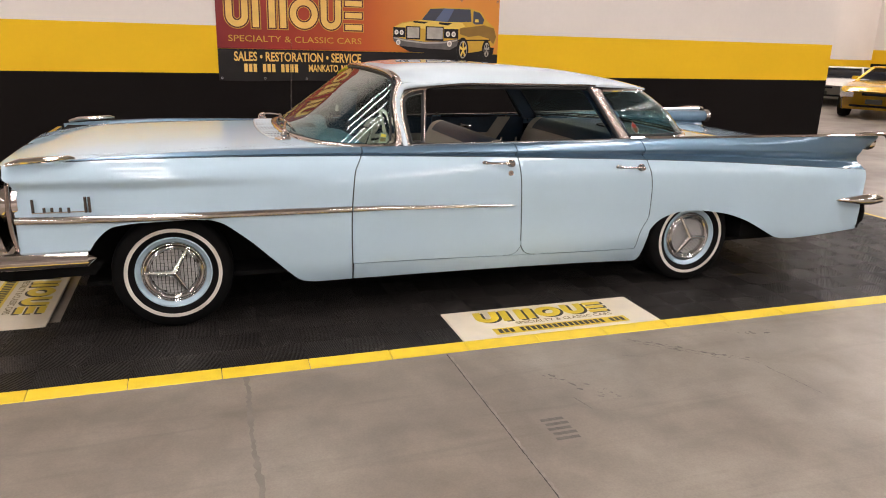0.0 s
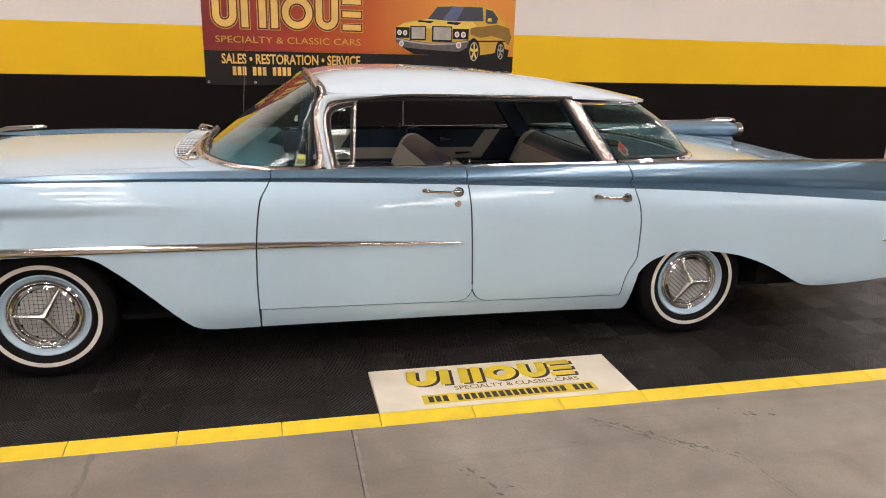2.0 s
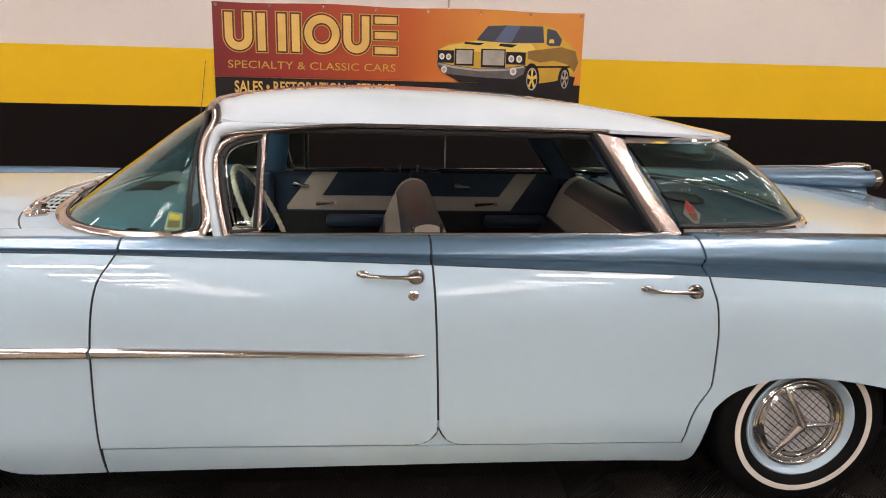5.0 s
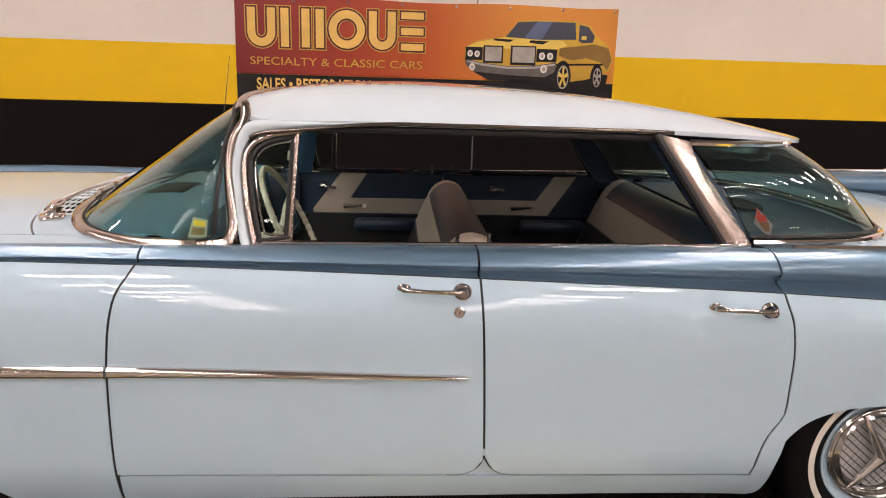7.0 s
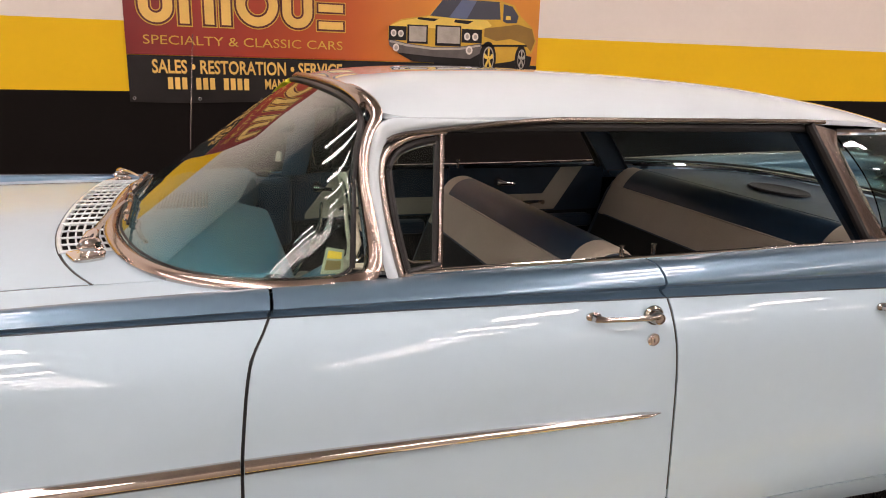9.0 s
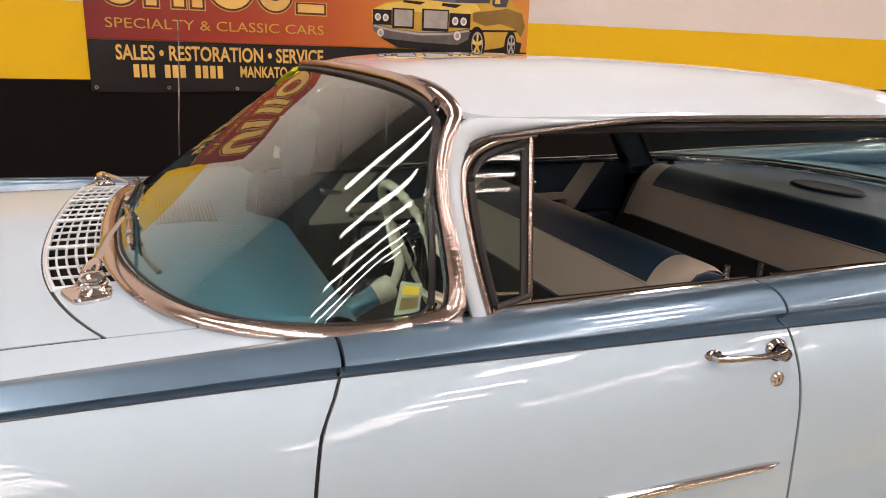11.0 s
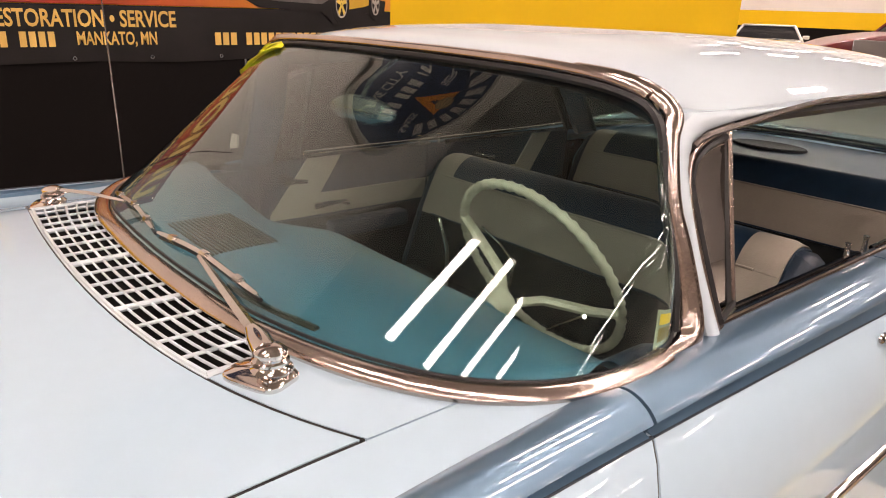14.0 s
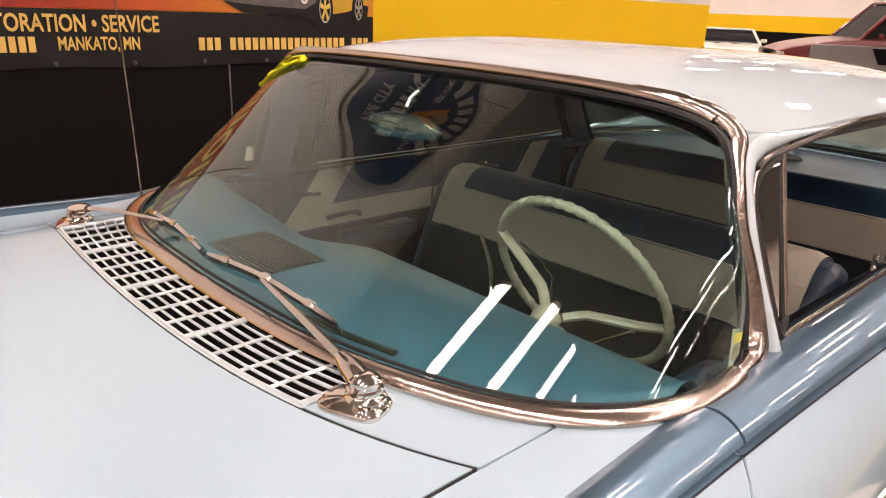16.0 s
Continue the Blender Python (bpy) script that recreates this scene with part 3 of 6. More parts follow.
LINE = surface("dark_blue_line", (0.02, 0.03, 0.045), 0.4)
for sgn in (-1, 1):
    # fender in front of the door
    fender = part("front_fender", sheet(sgn, lambda z: -0.655 - 0.035 * smooth_step(0.775, 0.81, z), SEAM_A, LOW, ZB, 72, 30), PAINT, car)
    part("blue_flash", flash_sheet(sgn, const(-0.42), SEAM_A, 36), BLUE, fender, "mid-blue painted flash")
    spear(sgn, -0.655, SEAM_A(0.605) - 0.004, 0.040, 0.036, fender)
    # doors
    fd = part("front_door", sheet(sgn, SEAM_A, SEAM_B, lambda x: door_low(x, None, 1.906), ZB, 40, 22), PAINT, car)
    part("blue_flash", flash_sheet(sgn, SEAM_A, SEAM_B), BLUE, fd, "mid-blue painted flash")
    spear(sgn, SEAM_A(0.605) + 0.004, 1.856, 0.034, 0.014, fd)
    handle(sgn, 1.858, 0.814, fd)
    y = side(1.825, 0.762)
    lock = part("door_lock", revolve([(0.0155, 0), (0.0155, 0.005), (0.0125, 0.008), (0.0115, 0.0055), (0.009, 0.0055), (0.0085, 0.0075), (0.0, 0.0075)], 24, pose(1.822, sgn * y, 0.762) @ Matrix.Diagonal((1, sgn, 1, 1))), CHROME, fd)
    part("key_slot", box(bmesh.new(), (-0.0011, 0.0070, -0.0045), (0.0011, 0.0082, 0.0045), pose(1.822, sgn * y, 0.762) @ Matrix.Diagonal((1, sgn, 1, 1))), SEAL, lock, smooth=False)
    rd = part("rear_door", sheet(sgn, SEAM_B, SEAM_C, lambda x: door_low(x, 1.906, None), ZB, 36, 22), PAINT, car)
    part("blue_flash", flash_sheet(sgn, SEAM_B, SEAM_C), BLUE, rd, "mid-blue painted flash")
    handle(sgn, 2.720, 0.764, rd)
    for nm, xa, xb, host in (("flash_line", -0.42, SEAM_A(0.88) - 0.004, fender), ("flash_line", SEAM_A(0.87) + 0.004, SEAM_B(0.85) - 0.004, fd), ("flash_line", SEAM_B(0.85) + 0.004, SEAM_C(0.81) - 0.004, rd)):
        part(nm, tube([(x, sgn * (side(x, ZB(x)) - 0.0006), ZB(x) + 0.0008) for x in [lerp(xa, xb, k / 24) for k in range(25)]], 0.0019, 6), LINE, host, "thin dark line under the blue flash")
    for host, a, b, xa, xb in ((fd, None, 1.906, 1.80, 1.9045), (rd, 1.906, None, 1.9075, 2.01)):
        part("door_gap", tube([(x, sgn * (side(x, door_low(x, a, b)) - 0.0050), door_low(x, a, b) - 0.0012) for x in [lerp(xa, xb, (k / 24) ** 0.5 if a is None else 1 - (1 - k / 24) ** 0.5) for k in range(25)]], 0.0024, 6), SEAL, host, "dark gap round the door corner")
    # sill below the doors
    part("sill_step", hem(grid(lambda u, v: (lerp(1.76, 2.05, u), sgn * (side(lerp(1.76, 2.05, u), lerp(0.27, 0.385, v)) - 0.007), lerp(0.27, 0.385, v)), 10, 6), 0.01, (0, -sgn, 0)), PAINT, car)
    part("sill", sheet(sgn, const(0.918), const(2.7066), LOW, lambda x: SILL(x) - 0.005, 30, 4), PAINT, car)
    # rear quarter with its fin
    # dark rubber deep in the gaps round the doors
    for seam, low, host in ((SEAM_A, 0.220, fd), (SEAM_B, 0.365, fd), (SEAM_C, 0.258, rd)):
        line = []
        for k in range(31):
            z = lerp(low, ZB(seam(0.85)), k / 30)
            line.append((seam(z), sgn * (side(seam(z), z) - 0.0048), z))
        part("door_seal", tube(line, 0.0033, 6), SEAL, host, "black rubber in the door gap")
    quarter = part("rear_fender", quarter_sheet(sgn), PAINT, car)
    part("blue_flash", flash_sheet(sgn, SEAM_C, lambda z: FIN_END((z - ZB(1)) / (ZC(1) - ZB(1))), 48), BLUE, quarter, "mid-blue painted flash")
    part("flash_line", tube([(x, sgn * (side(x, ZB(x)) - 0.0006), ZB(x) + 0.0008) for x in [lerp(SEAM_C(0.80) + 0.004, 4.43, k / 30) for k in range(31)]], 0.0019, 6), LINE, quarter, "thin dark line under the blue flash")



def hood_edge(x):
    """Half the hood's width."""
    return lerp(0.706, 0.765, smooth_step(0.65, -0.4, x)) - 0.03 * smooth_step(-0.4, -0.78, x)


def hood_back(y):
    if y > 0:
        return 0.506 + 0.10 * y * y
    return 0.506 + 0.14 * y * y + 0.30 * y ** 4


# the foot of the windshield: half width against place along the car, from the middle round to the pillar
FOOT = [(0.632, 0.0, 0.928), (0.636, 0.15, 0.928), (0.648, 0.32, 0.927), (0.678, 0.46, 0.925), (0.722, 0.58, 0.922), (0.785, 0.68, 0.918), (0.87, 0.748, 0.914), (0.97, 0.782, 0.911), (1.07, 0.786, 0.910), (1.135, 0.776, 0.914), (1.168, 0.762, 0.945)]
HEAD = [(1.195, 0.0, 1.296), (1.195, 0.14, 1.296), (1.196, 0.29, 1.294), (1.197, 0.42, 1.291), (1.20, 0.52, 1.285), (1.205, 0.585, 1.276), (1.210, 0.632, 1.262), (1.207, 0.660, 1.241), (1.196, 0.680, 1.208), (1.180, 0.697, 1.160), (1.166, 0.722, 1.085)]


def mirrored(pts, s):
    """The same on both sides of the car, s from -1 (driver's side) to 1."""
    p = along(pts, abs(s))
    return Vector((p.x, p.y * (1 if s >= 0 else -1), p.z))


def foot_x(y):
    y = abs(y)
    best = min((along(FOOT, k / 200) for k in range(160)), key=lambda p: abs(p.y - y))
    return best.x


def foot_y(x):
    best = min((along(FOOT, k / 200) for k in range(200)), key=lambda p: abs(p.x - x))
    return best.y


def deck(x, y):
    """Height of hood, cowl and fender tops."""
    e = min(1, abs(y) / YC(x))
    z = ZC(x) + (lerp(0.020, 0.022, smooth_step(0.3, 0.7, x))) * (1 - e ** 2.4) - SAG(x) * smooth_step(0.45, 0.76, y)
    return z - 0.036 * (max(0, -0.40 - x) / 0.34) ** 1.6 * (1 - 0.15 * e)


# hood
part("hood", hem(grid(lambda u, v: (lambda y: (lerp(-0.74, hood_back(y) - G, u), y, deck(lerp(-0.74, hood_back(y), u), y)))(lerp(-1, 1, v) * (hood_edge(lerp(-0.74, 0.64, u)) - G)), 40, 40), 0.014, (0, 0, -1)), PAINT, car, "long pale blue hood with rounded front")


# black tubes just under the hood's edges deepen the shade of its gaps
part("hood_gap_shade", tube([(hood_back(y), y, deck(hood_back(y), y) - 0.0035) for y in [lerp(-0.705, 0.70, k / 60) for k in range(61)]], 0.0036, 6), SEAL, car, "black strip for the shade in the gap behind the hood")
for sgn in (-1, 1):
    part("hood_gap_shade", tube([(x, sgn * hood_edge(x), deck(x, sgn * hood_edge(x)) - 0.0035) for x in [lerp(-0.72, 0.642, k / 40) for k in range(41)]], 0.0034, 6), SEAL, car, "black strip for the shade in the gap beside the hood")


def fender_top(sgn):
    xs = [lerp(-0.672, 0.996, k / 60) for k in range(61)]
    def inner(x):
        if x < 0.645:
            return hood_edge(x) + G
        return max(hood_edge(0.645) + G, foot_y(x)) if x > 0.80 else hood_edge(0.645) + G
    def f(u, v):
        x = xs[round(u * 60)]
        crest = YC(x) + (SPREAD(x) if sgn > 0 else 0)
        y = lerp(min(inner(x), crest - 0.004), crest, v)
        return (x, sgn * y, deck(x, sgn * y))
    return hem(grid(f, 60, 6), 0.012, (0, 0, -1))


for sgn in (-1, 1):
    part("fender_top", fender_top(sgn), PAINT, car)
    # cowl beside the grille
    def cowl(u, v):
        y = lerp(0.482, 0.706, v)
        x = lerp(hood_back(sgn * y) + G, foot_x(y) + 0.01, u)
        return (x, sgn * y, deck(x, sgn * y))
    part("cowl_panel", hem(grid(cowl, 8, 12), 0.012, (0, 0, -1)), PAINT, car)
    # belt strip along the window opening
    part("belt_moulding", tube([(x, sgn * (YC(x) - 0.004), ZC(x) + 0.004) for x in [lerp(1.26, 2.66, k / 24) for k in range(25)]], 0.0055, 8), CHROME, car, "thin chrome belt moulding")
    # chrome eyebrow on the fender's front and rear fin crest
    part("fender_ornament", tube([(-0.66, sgn * 0.885, 0.872), (-0.60, sgn * 0.895, 0.887), (-0.50, sgn * 0.90, 0.893), (-0.40, sgn * 0.895, 0.900), (-0.375, sgn * 0.893, 0.898)], [0.014, 0.021, 0.020, 0.016, 0.006], 10, flat=0.75), CHROME, car, "chrome fender-top ornament")

# cowl grille: white bars over a near-black sheet that stands for the shade below
def cowl_point(s, v, dz=0.0):
    """s across the car in metres, v from hood to windshield."""
    x = lerp(hood_back(s) + 0.006, foot_x(s) - 0.012, v)
    return Vector((x, s, deck(x, s) + dz))


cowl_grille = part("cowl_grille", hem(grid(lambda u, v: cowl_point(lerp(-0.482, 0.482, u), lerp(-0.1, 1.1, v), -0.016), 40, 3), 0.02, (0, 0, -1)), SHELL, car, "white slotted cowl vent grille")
LATTICE = surface("white_lattice_paint", (0.58, 0.66, 0.70), 0.3, coat=0.6, vary=0.04)
for v, w in ((0.0, 0.0045), (0.167, 0.0024), (0.333, 0.0024), (0.50, 0.0030), (0.667, 0.0024), (0.833, 0.0024), (1.0, 0.006)):
    part("long_bar", tube([cowl_point(lerp(-0.478, 0.478, k / 40), v, 0.0) for k in range(41)], w, 6), LATTICE, cowl_grille)
for k in range(17):
    s = (-0.476, -0.415, -0.352, -0.285, -0.210, -0.146, -0.086, -0.026, 0.035, 0.095, 0.154, 0.212, 0.272, 0.326, 0.380, 0.432, 0.476)[k]
    w = 0.0052 if k % 4 == 0 else 0.0030
    part("cross_bar", tube([cowl_point(s, v, 0.001) for v in (-0.02, 0.25, 0.5, 0.75, 1.02)], w, 6), LATTICE, cowl_grille)

part("cowl_rail", hem(grid(lambda u, v: cowl_point(lerp(-0.50, 0.50, u), lerp(1.0, 1.32, v), 0.0015), 40, 3), 0.012, (0, 0, -1)), LATTICE, cowl_grille, "white strip behind the grille")
part("cowl_lip", hem(grid(lambda u, v: cowl_point(lerp(-0.482, 0.482, u), lerp(-0.06, 0.02, v), 0.001), 40, 2), 0.012, (0, 0, -1)), LATTICE, cowl_grille)
# windshield: a sheet from its foot to its head, bowed outward
def shield(s, v, out=0.0):
    a, b = mirrored(FOOT, s), mirrored(HEAD, s)
    if s > 0:
        a.y *= 1 - 0.075 * smooth_step(0.05, 0.45, s) * smooth_step(0.85, 0.55, s)
    p = a.lerp(b, v)
    bow = math.sin(math.pi * v) * (0.005 * (1 - 0.4 * abs(s)) + 0.030 * math.exp(-((abs(s) - 0.889) / 0.149) ** 2) * (1 - abs(s) ** 10))
    bow += 0.0048 * math.sin(math.pi * min(1, max(0, v - 0.5) / 0.5)) ** 2 * math.exp(-(s / 0.42) ** 2)
    n = Vector((-0.6 * (1 - abs(s) ** 3), 0.8 * s * abs(s), 0.62 * (1 - abs(s) ** 2))).normalized()
    return p + n * (bow + out)


windshield = part("windshield", thick(grid(lambda u, v: shield(lerp(-1, 1, u), v), 72, 20), 0.0045), GLASS, car, "wraparound tinted windshield")
windshield.visible_shadow = False
rim = [shield(lerp(-0.86, 0.86, k / 90), 0.0, 0.004) for k in range(91)]
part("lower_moulding", tube(rim, [0.019] * 91, 12, flat=0.7), SATIN, windshield, "broad chrome windshield moulding")
part("lower_seal", tube([shield(lerp(-0.97, 0.97, k / 90), 0.035, 0.001) for k in range(91)], 0.003, 6), SEAL, windshield)
part("upper_moulding", tube([shield(lerp(-0.62, 0.62, k / 80), 1.0, 0.002) for k in range(81)], 0.012, 10), SATIN, windshield, "chrome windshield header moulding")
part("upper_seal", tube([shield(lerp(-0.9, 0.9, k / 80), 0.965, 0.003) for k in range(81)], 0.007, 6), SEAL, windshield)


def ribbon(pts, ways, half, bulge, n=6):
    """A flat moulding along points, half wide each way along ways, bulging outward along up."""
    pts = [Vector(p) for p in pts]
    bm = bmesh.new()
    rows = []
    for i, p in enumerate(pts):
        d = (pts[min(i + 1, len(pts) - 1)] - pts[max(i - 1, 0)]).normalized()
        out = Vector(ways[i]).normalized()
        across = d.cross(out).normalized()
        out = across.cross(d).normalized() if across.cross(d).dot(out) > 0 else -across.cross(d).normalized()
        h = half[i] if isinstance(half, (list, tuple)) else half
        rows.append([bm.verts.new(p + across * h * lerp(-1, 1, k / n) + out * bulge * (1 - abs(lerp(-1, 1, k / n)) ** 2.2)) for k in range(n + 1)])
    for a, b in zip(rows, rows[1:]):
        for k in range(n):
            bm.faces.new((a[k], b[k], b[k + 1], a[k + 1]))
    return bm


MOULD = [(1.04, 0.792, 0.905), (1.13, 0.786, 0.904), (1.188, 0.780, 0.916), (1.204, 0.763, 0.958), (1.196, 0.741, 1.04), (1.190, 0.720, 1.105), (1.193, 0.704, 1.160), (1.207, 0.688, 1.205), (1.228, 0.675, 1.240), (1.222, 0.640, 1.268), (1.205, 0.585, 1.286), (1.199, 0.50, 1.293)]
EDGE = [(1.248, 0.788, 0.884), (1.243, 0.784, 0.900), (1.231, 0.769, 0.950), (1.219, 0.746, 1.02), (1.211, 0.725, 1.09), (1.211, 0.712, 1.132), (1.218, 0.702, 1.170), (1.234, 0.695, 1.206), (1.268, 0.693, 1.222), (1.32, 0.693, 1.227), (1.42, 0.697, 1.231), (1.56, 0.700, 1.234)]
for sgn in (-1, 1):
    line = [along(MOULD, k / 50) for k in range(51)]
    line = [Vector((p.x, sgn * p.y, p.z)) for p in line]
    ways = [Vector((-0.5, sgn * 0.8, lerp(0.2, 0.8, max(0, (p.z - 1.1) / 0.2)))) for p in line]
    part("pillar_moulding", hem(ribbon(line, ways, [lerp(0.012, 0.020, min(1, k / 10)) * lerp(1, 0.75, max(0, min(1, (k - 14) / 8))) for k in range(51)], 0.008), 0.012, (0.3, -sgn * 0.8, -0.1)), BRIGHT, windshield, "polished windshield pillar moulding")
    edge = [along(EDGE, k / 40) for k in range(41)]
    edge = [Vector((p.x + 0.002, sgn * (p.y + 0.006 * smooth_step(1.2, 1.12, p.z)), p.z)) for p in edge]
    part("pillar_edge", hem(ribbon(edge, [(-0.25, sgn, 0.1)] * 41, [0.0120] * 19 + [0.013] * 3 + [0.015] * 2 + [0.018] * 6 + [lerp(0.016, 0.001, k / 10) for k in range(11)], 0.006), 0.02, (0.1, -sgn, 0)), ROOF_PAINT, windshield, "white painted pillar edge")
    part("pillar_seal", tube([shield(sgn * 0.965, v, 0.003) for v in [k / 16 for k in range(17)]] + [shield(sgn * lerp(0.965, 0.70, k / 12), 0.975, 0.003) for k in range(1, 13)], 0.007, 6), SEAL, windshield)

# roof
ROOF_Y = smooth_curve((1.20, 0.62), (1.24, 0.665), (1.32, 0.688), (1.5, 0.70), (2.0, 0.70), (2.4, 0.685), (2.62, 0.65), (2.80, 0.57), (2.93, 0.46), (3.02, 0.33), (3.075, 0.18), (3.09, 0.0))
ROOF_E = smooth_curve((1.20, 1.275), (1.25, 1.247), (1.32, 1.24), (1.6, 1.243), (2.3, 1.24), (2.6, 1.23), (2.95, 1.203), (3.09, 1.19))
ROOF_T = smooth_curve((1.20, 1.30), (1.30, 1.322), (1.47, 1.337), (1.7, 1.343), (1.93, 1.338), (2.3, 1.318), (2.66, 1.272), (2.93, 1.222), (3.09, 1.196))
xs_roof = [1.198 + 1.892 * (1 - math.cos(math.pi * k / 60)) / 2 for k in range(61)]


def roof(u, v, dz=0.0, inset=1.0):
    x = xs_roof[round(u * 60)]
    e = lerp(-1, 1, v)
    e = math.sin(e * math.pi / 2)
    z = ROOF_E(x) + (ROOF_T(x) - ROOF_E(x)) * (1 - abs(e) ** 4.6)
    return (x, e * ROOF_Y(x) * inset, z + dz)


roof_panel = part("roof", hem(grid(roof, 60, 40), 0.012, (0, 0, -1)), ROOF_PAINT, car, "flat white roof panel overhanging the rear window")
part("headliner", grid(lambda u, v: roof(u, v, -0.035, 0.95), 60, 20), NAVY, car, "dark blue headliner")
for sgn in (-1, 1):
    part("drip_rail", tube([(x, sgn * y, z) for x, y, z in ((1.248, 0.703, 1.192), (1.262, 0.703, 1.200), (1.29, 0.703, 1.207), (1.34, 0.704, 1.212), (1.42, 0.706, 1.220), (1.50, 0.708, 1.229), (1.58, 0.7085, 1.235))] + [(x, sgn * (ROOF_Y(x) + 0.005), ROOF_E(x) - 0.005) for x in [lerp(1.66, 2.44, k / 22) for k in range(23)]], 0.0055, 8), DARK_TRIM, roof_panel, "dull dark drip rail")
    part("window_seal", tube([(x, sgn * (ROOF_Y(x) - 0.016), ROOF_E(x) - 0.024) for x in [lerp(1.40, 2.44, k / 30) for k in range(31)]], 0.011, 8), SEAL, roof_panel)

PILLAR_BLUE = surface("dark_blue_enamel", (0.018, 0.050, 0.085), 0.4, vary=0.1, scale=8)
# quarter light in each front door: bright frame, upright bar and small pane
VENT = [(1.265, 0.777, 0.908), (1.254, 0.763, 0.955), (1.241, 0.744, 1.022), (1.233, 0.723, 1.09), (1.234, 0.709, 1.135), (1.244, 0.700, 1.160), (1.264, 0.693, 1.181), (1.297, 0.689, 1.196), (1.335, 0.686, 1.204), (1.386, 0.682, 1.210)]
for sgn in (-1, 1):
    v = new("vent_window")
    v.parent = car
    line = [along(VENT, k / 24) for k in range(25)]
    line = [Vector((p.x, p.y * sgn, p.z)) for p in line]
    low = Vector((1.358, sgn * 0.750, 0.914))
    part("vent_frame", hem(ribbon(line, [(-0.1, sgn, 0.1)] * 25, [0.0100] * 25, 0.008), 0.02, (0, -sgn, 0)), BRIGHT, v, "bright metal quarter window frame")
    top = line[-1] + Vector((-0.010, 0, 0.0))
    part("vent_bar", tube([low, low.lerp(top, 0.5), top], 0.0068, 8), BRIGHT, v)
    back_step = Vector((-0.0125, 0, 0))
    part("bar_seal", tube([low + back_step, top + back_step + Vector((0, 0, -0.008))], 0.0065, 6), SEAL, v)
    inward = [Vector((1, 0, -0.15 - 1.1 * max(0, min(1, (p.z - 1.10) / 0.09)))).normalized() for p in line]
    at_glass = lambda p: Vector((p.x, low.lerp(top, (p.z - 0.914) / (top.z - 0.914)).y - sgn * 0.12 * max(0.0, 1.36 - p.x), p.z))
    part("vent_seal", tube([p + d * 0.0185 for p, d in zip(line[1:-1], inward[1:-1])], 0.0072, 6), SEAL, v)
    ring = [at_glass(p + d * 0.0275) for p, d in zip(line[2:-2], inward[2:-2])]
    foot = [at_glass(Vector((x, 0, 0.929))) for x in (1.338, 1.318, 1.30)]
    part("inner_frame", tube(foot + [at_glass(Vector((1.286, 0, 0.934)))] + ring, 0.0036, 6), CHROME, v, "thin chrome inner frame")
    part("vent_rail", tube([line[0] + Vector((0, 0, 0.001)), low], 0.0075, 6), CHROME, v)
    part("rail_seal", tube([line[0] + Vector((0.012, 0, 0.012)), low + Vector((0, 0, 0.010))], 0.006, 6), SEAL, v)
    def pane(a, b):
        p = line[round(b * 24)]
        p = p.lerp(low.lerp(top, b), a)
        return at_glass(p)
    g = part("vent_pane", thick(grid(pane, 6, 24), 0.003), VENT_GLASS, v)
    g.visible_shadow = False
    if sgn > 0:
        part("inner_pillar", hem(grid(lambda a, b: (lerp(1.178, 1.278, a) + 0.012 * math.sin(math.pi * b) - 0.03 * (1 - b), sgn * (lerp(0.735, 0.655, b) - 0.012 * math.sin(math.pi * a)), lerp(0.90, 1.232, b)), 6, 14), 0.014, (0, sgn, 0)), PILLAR_BLUE, v, "blue painted inside of the pillar")

# rear window, wrapped round to the pillars, and the bright rear pillars
RFOOT = [(3.325, 0.0, 0.908), (3.322, 0.15, 0.908), (3.31, 0.30, 0.907), (3.275, 0.43, 0.906), (3.215, 0.535, 0.906), (3.10, 0.615, 0.908), (2.95, 0.662, 0.912), (2.82, 0.69, 0.915), (2.70, 0.71, 0.917)]
RHEAD = [(2.95, 0.0, 1.186), (2.948, 0.14, 1.187), (2.94, 0.28, 1.188), (2.92, 0.40, 1.190), (2.885, 0.50, 1.193), (2.81, 0.575, 1.196), (2.70, 0.625, 1.198), (2.60, 0.648, 1.20), (2.50, 0.662, 1.202)]


def back(s, v, out=0.0):
    a, b = mirrored(RFOOT, s), mirrored(RHEAD, s)
    n = Vector((0.6 * (1 - abs(s)), 0.8 * s, 0.4)).normalized()
    return a.lerp(b, v) + n * (0.03 * math.sin(math.pi * v) + out)


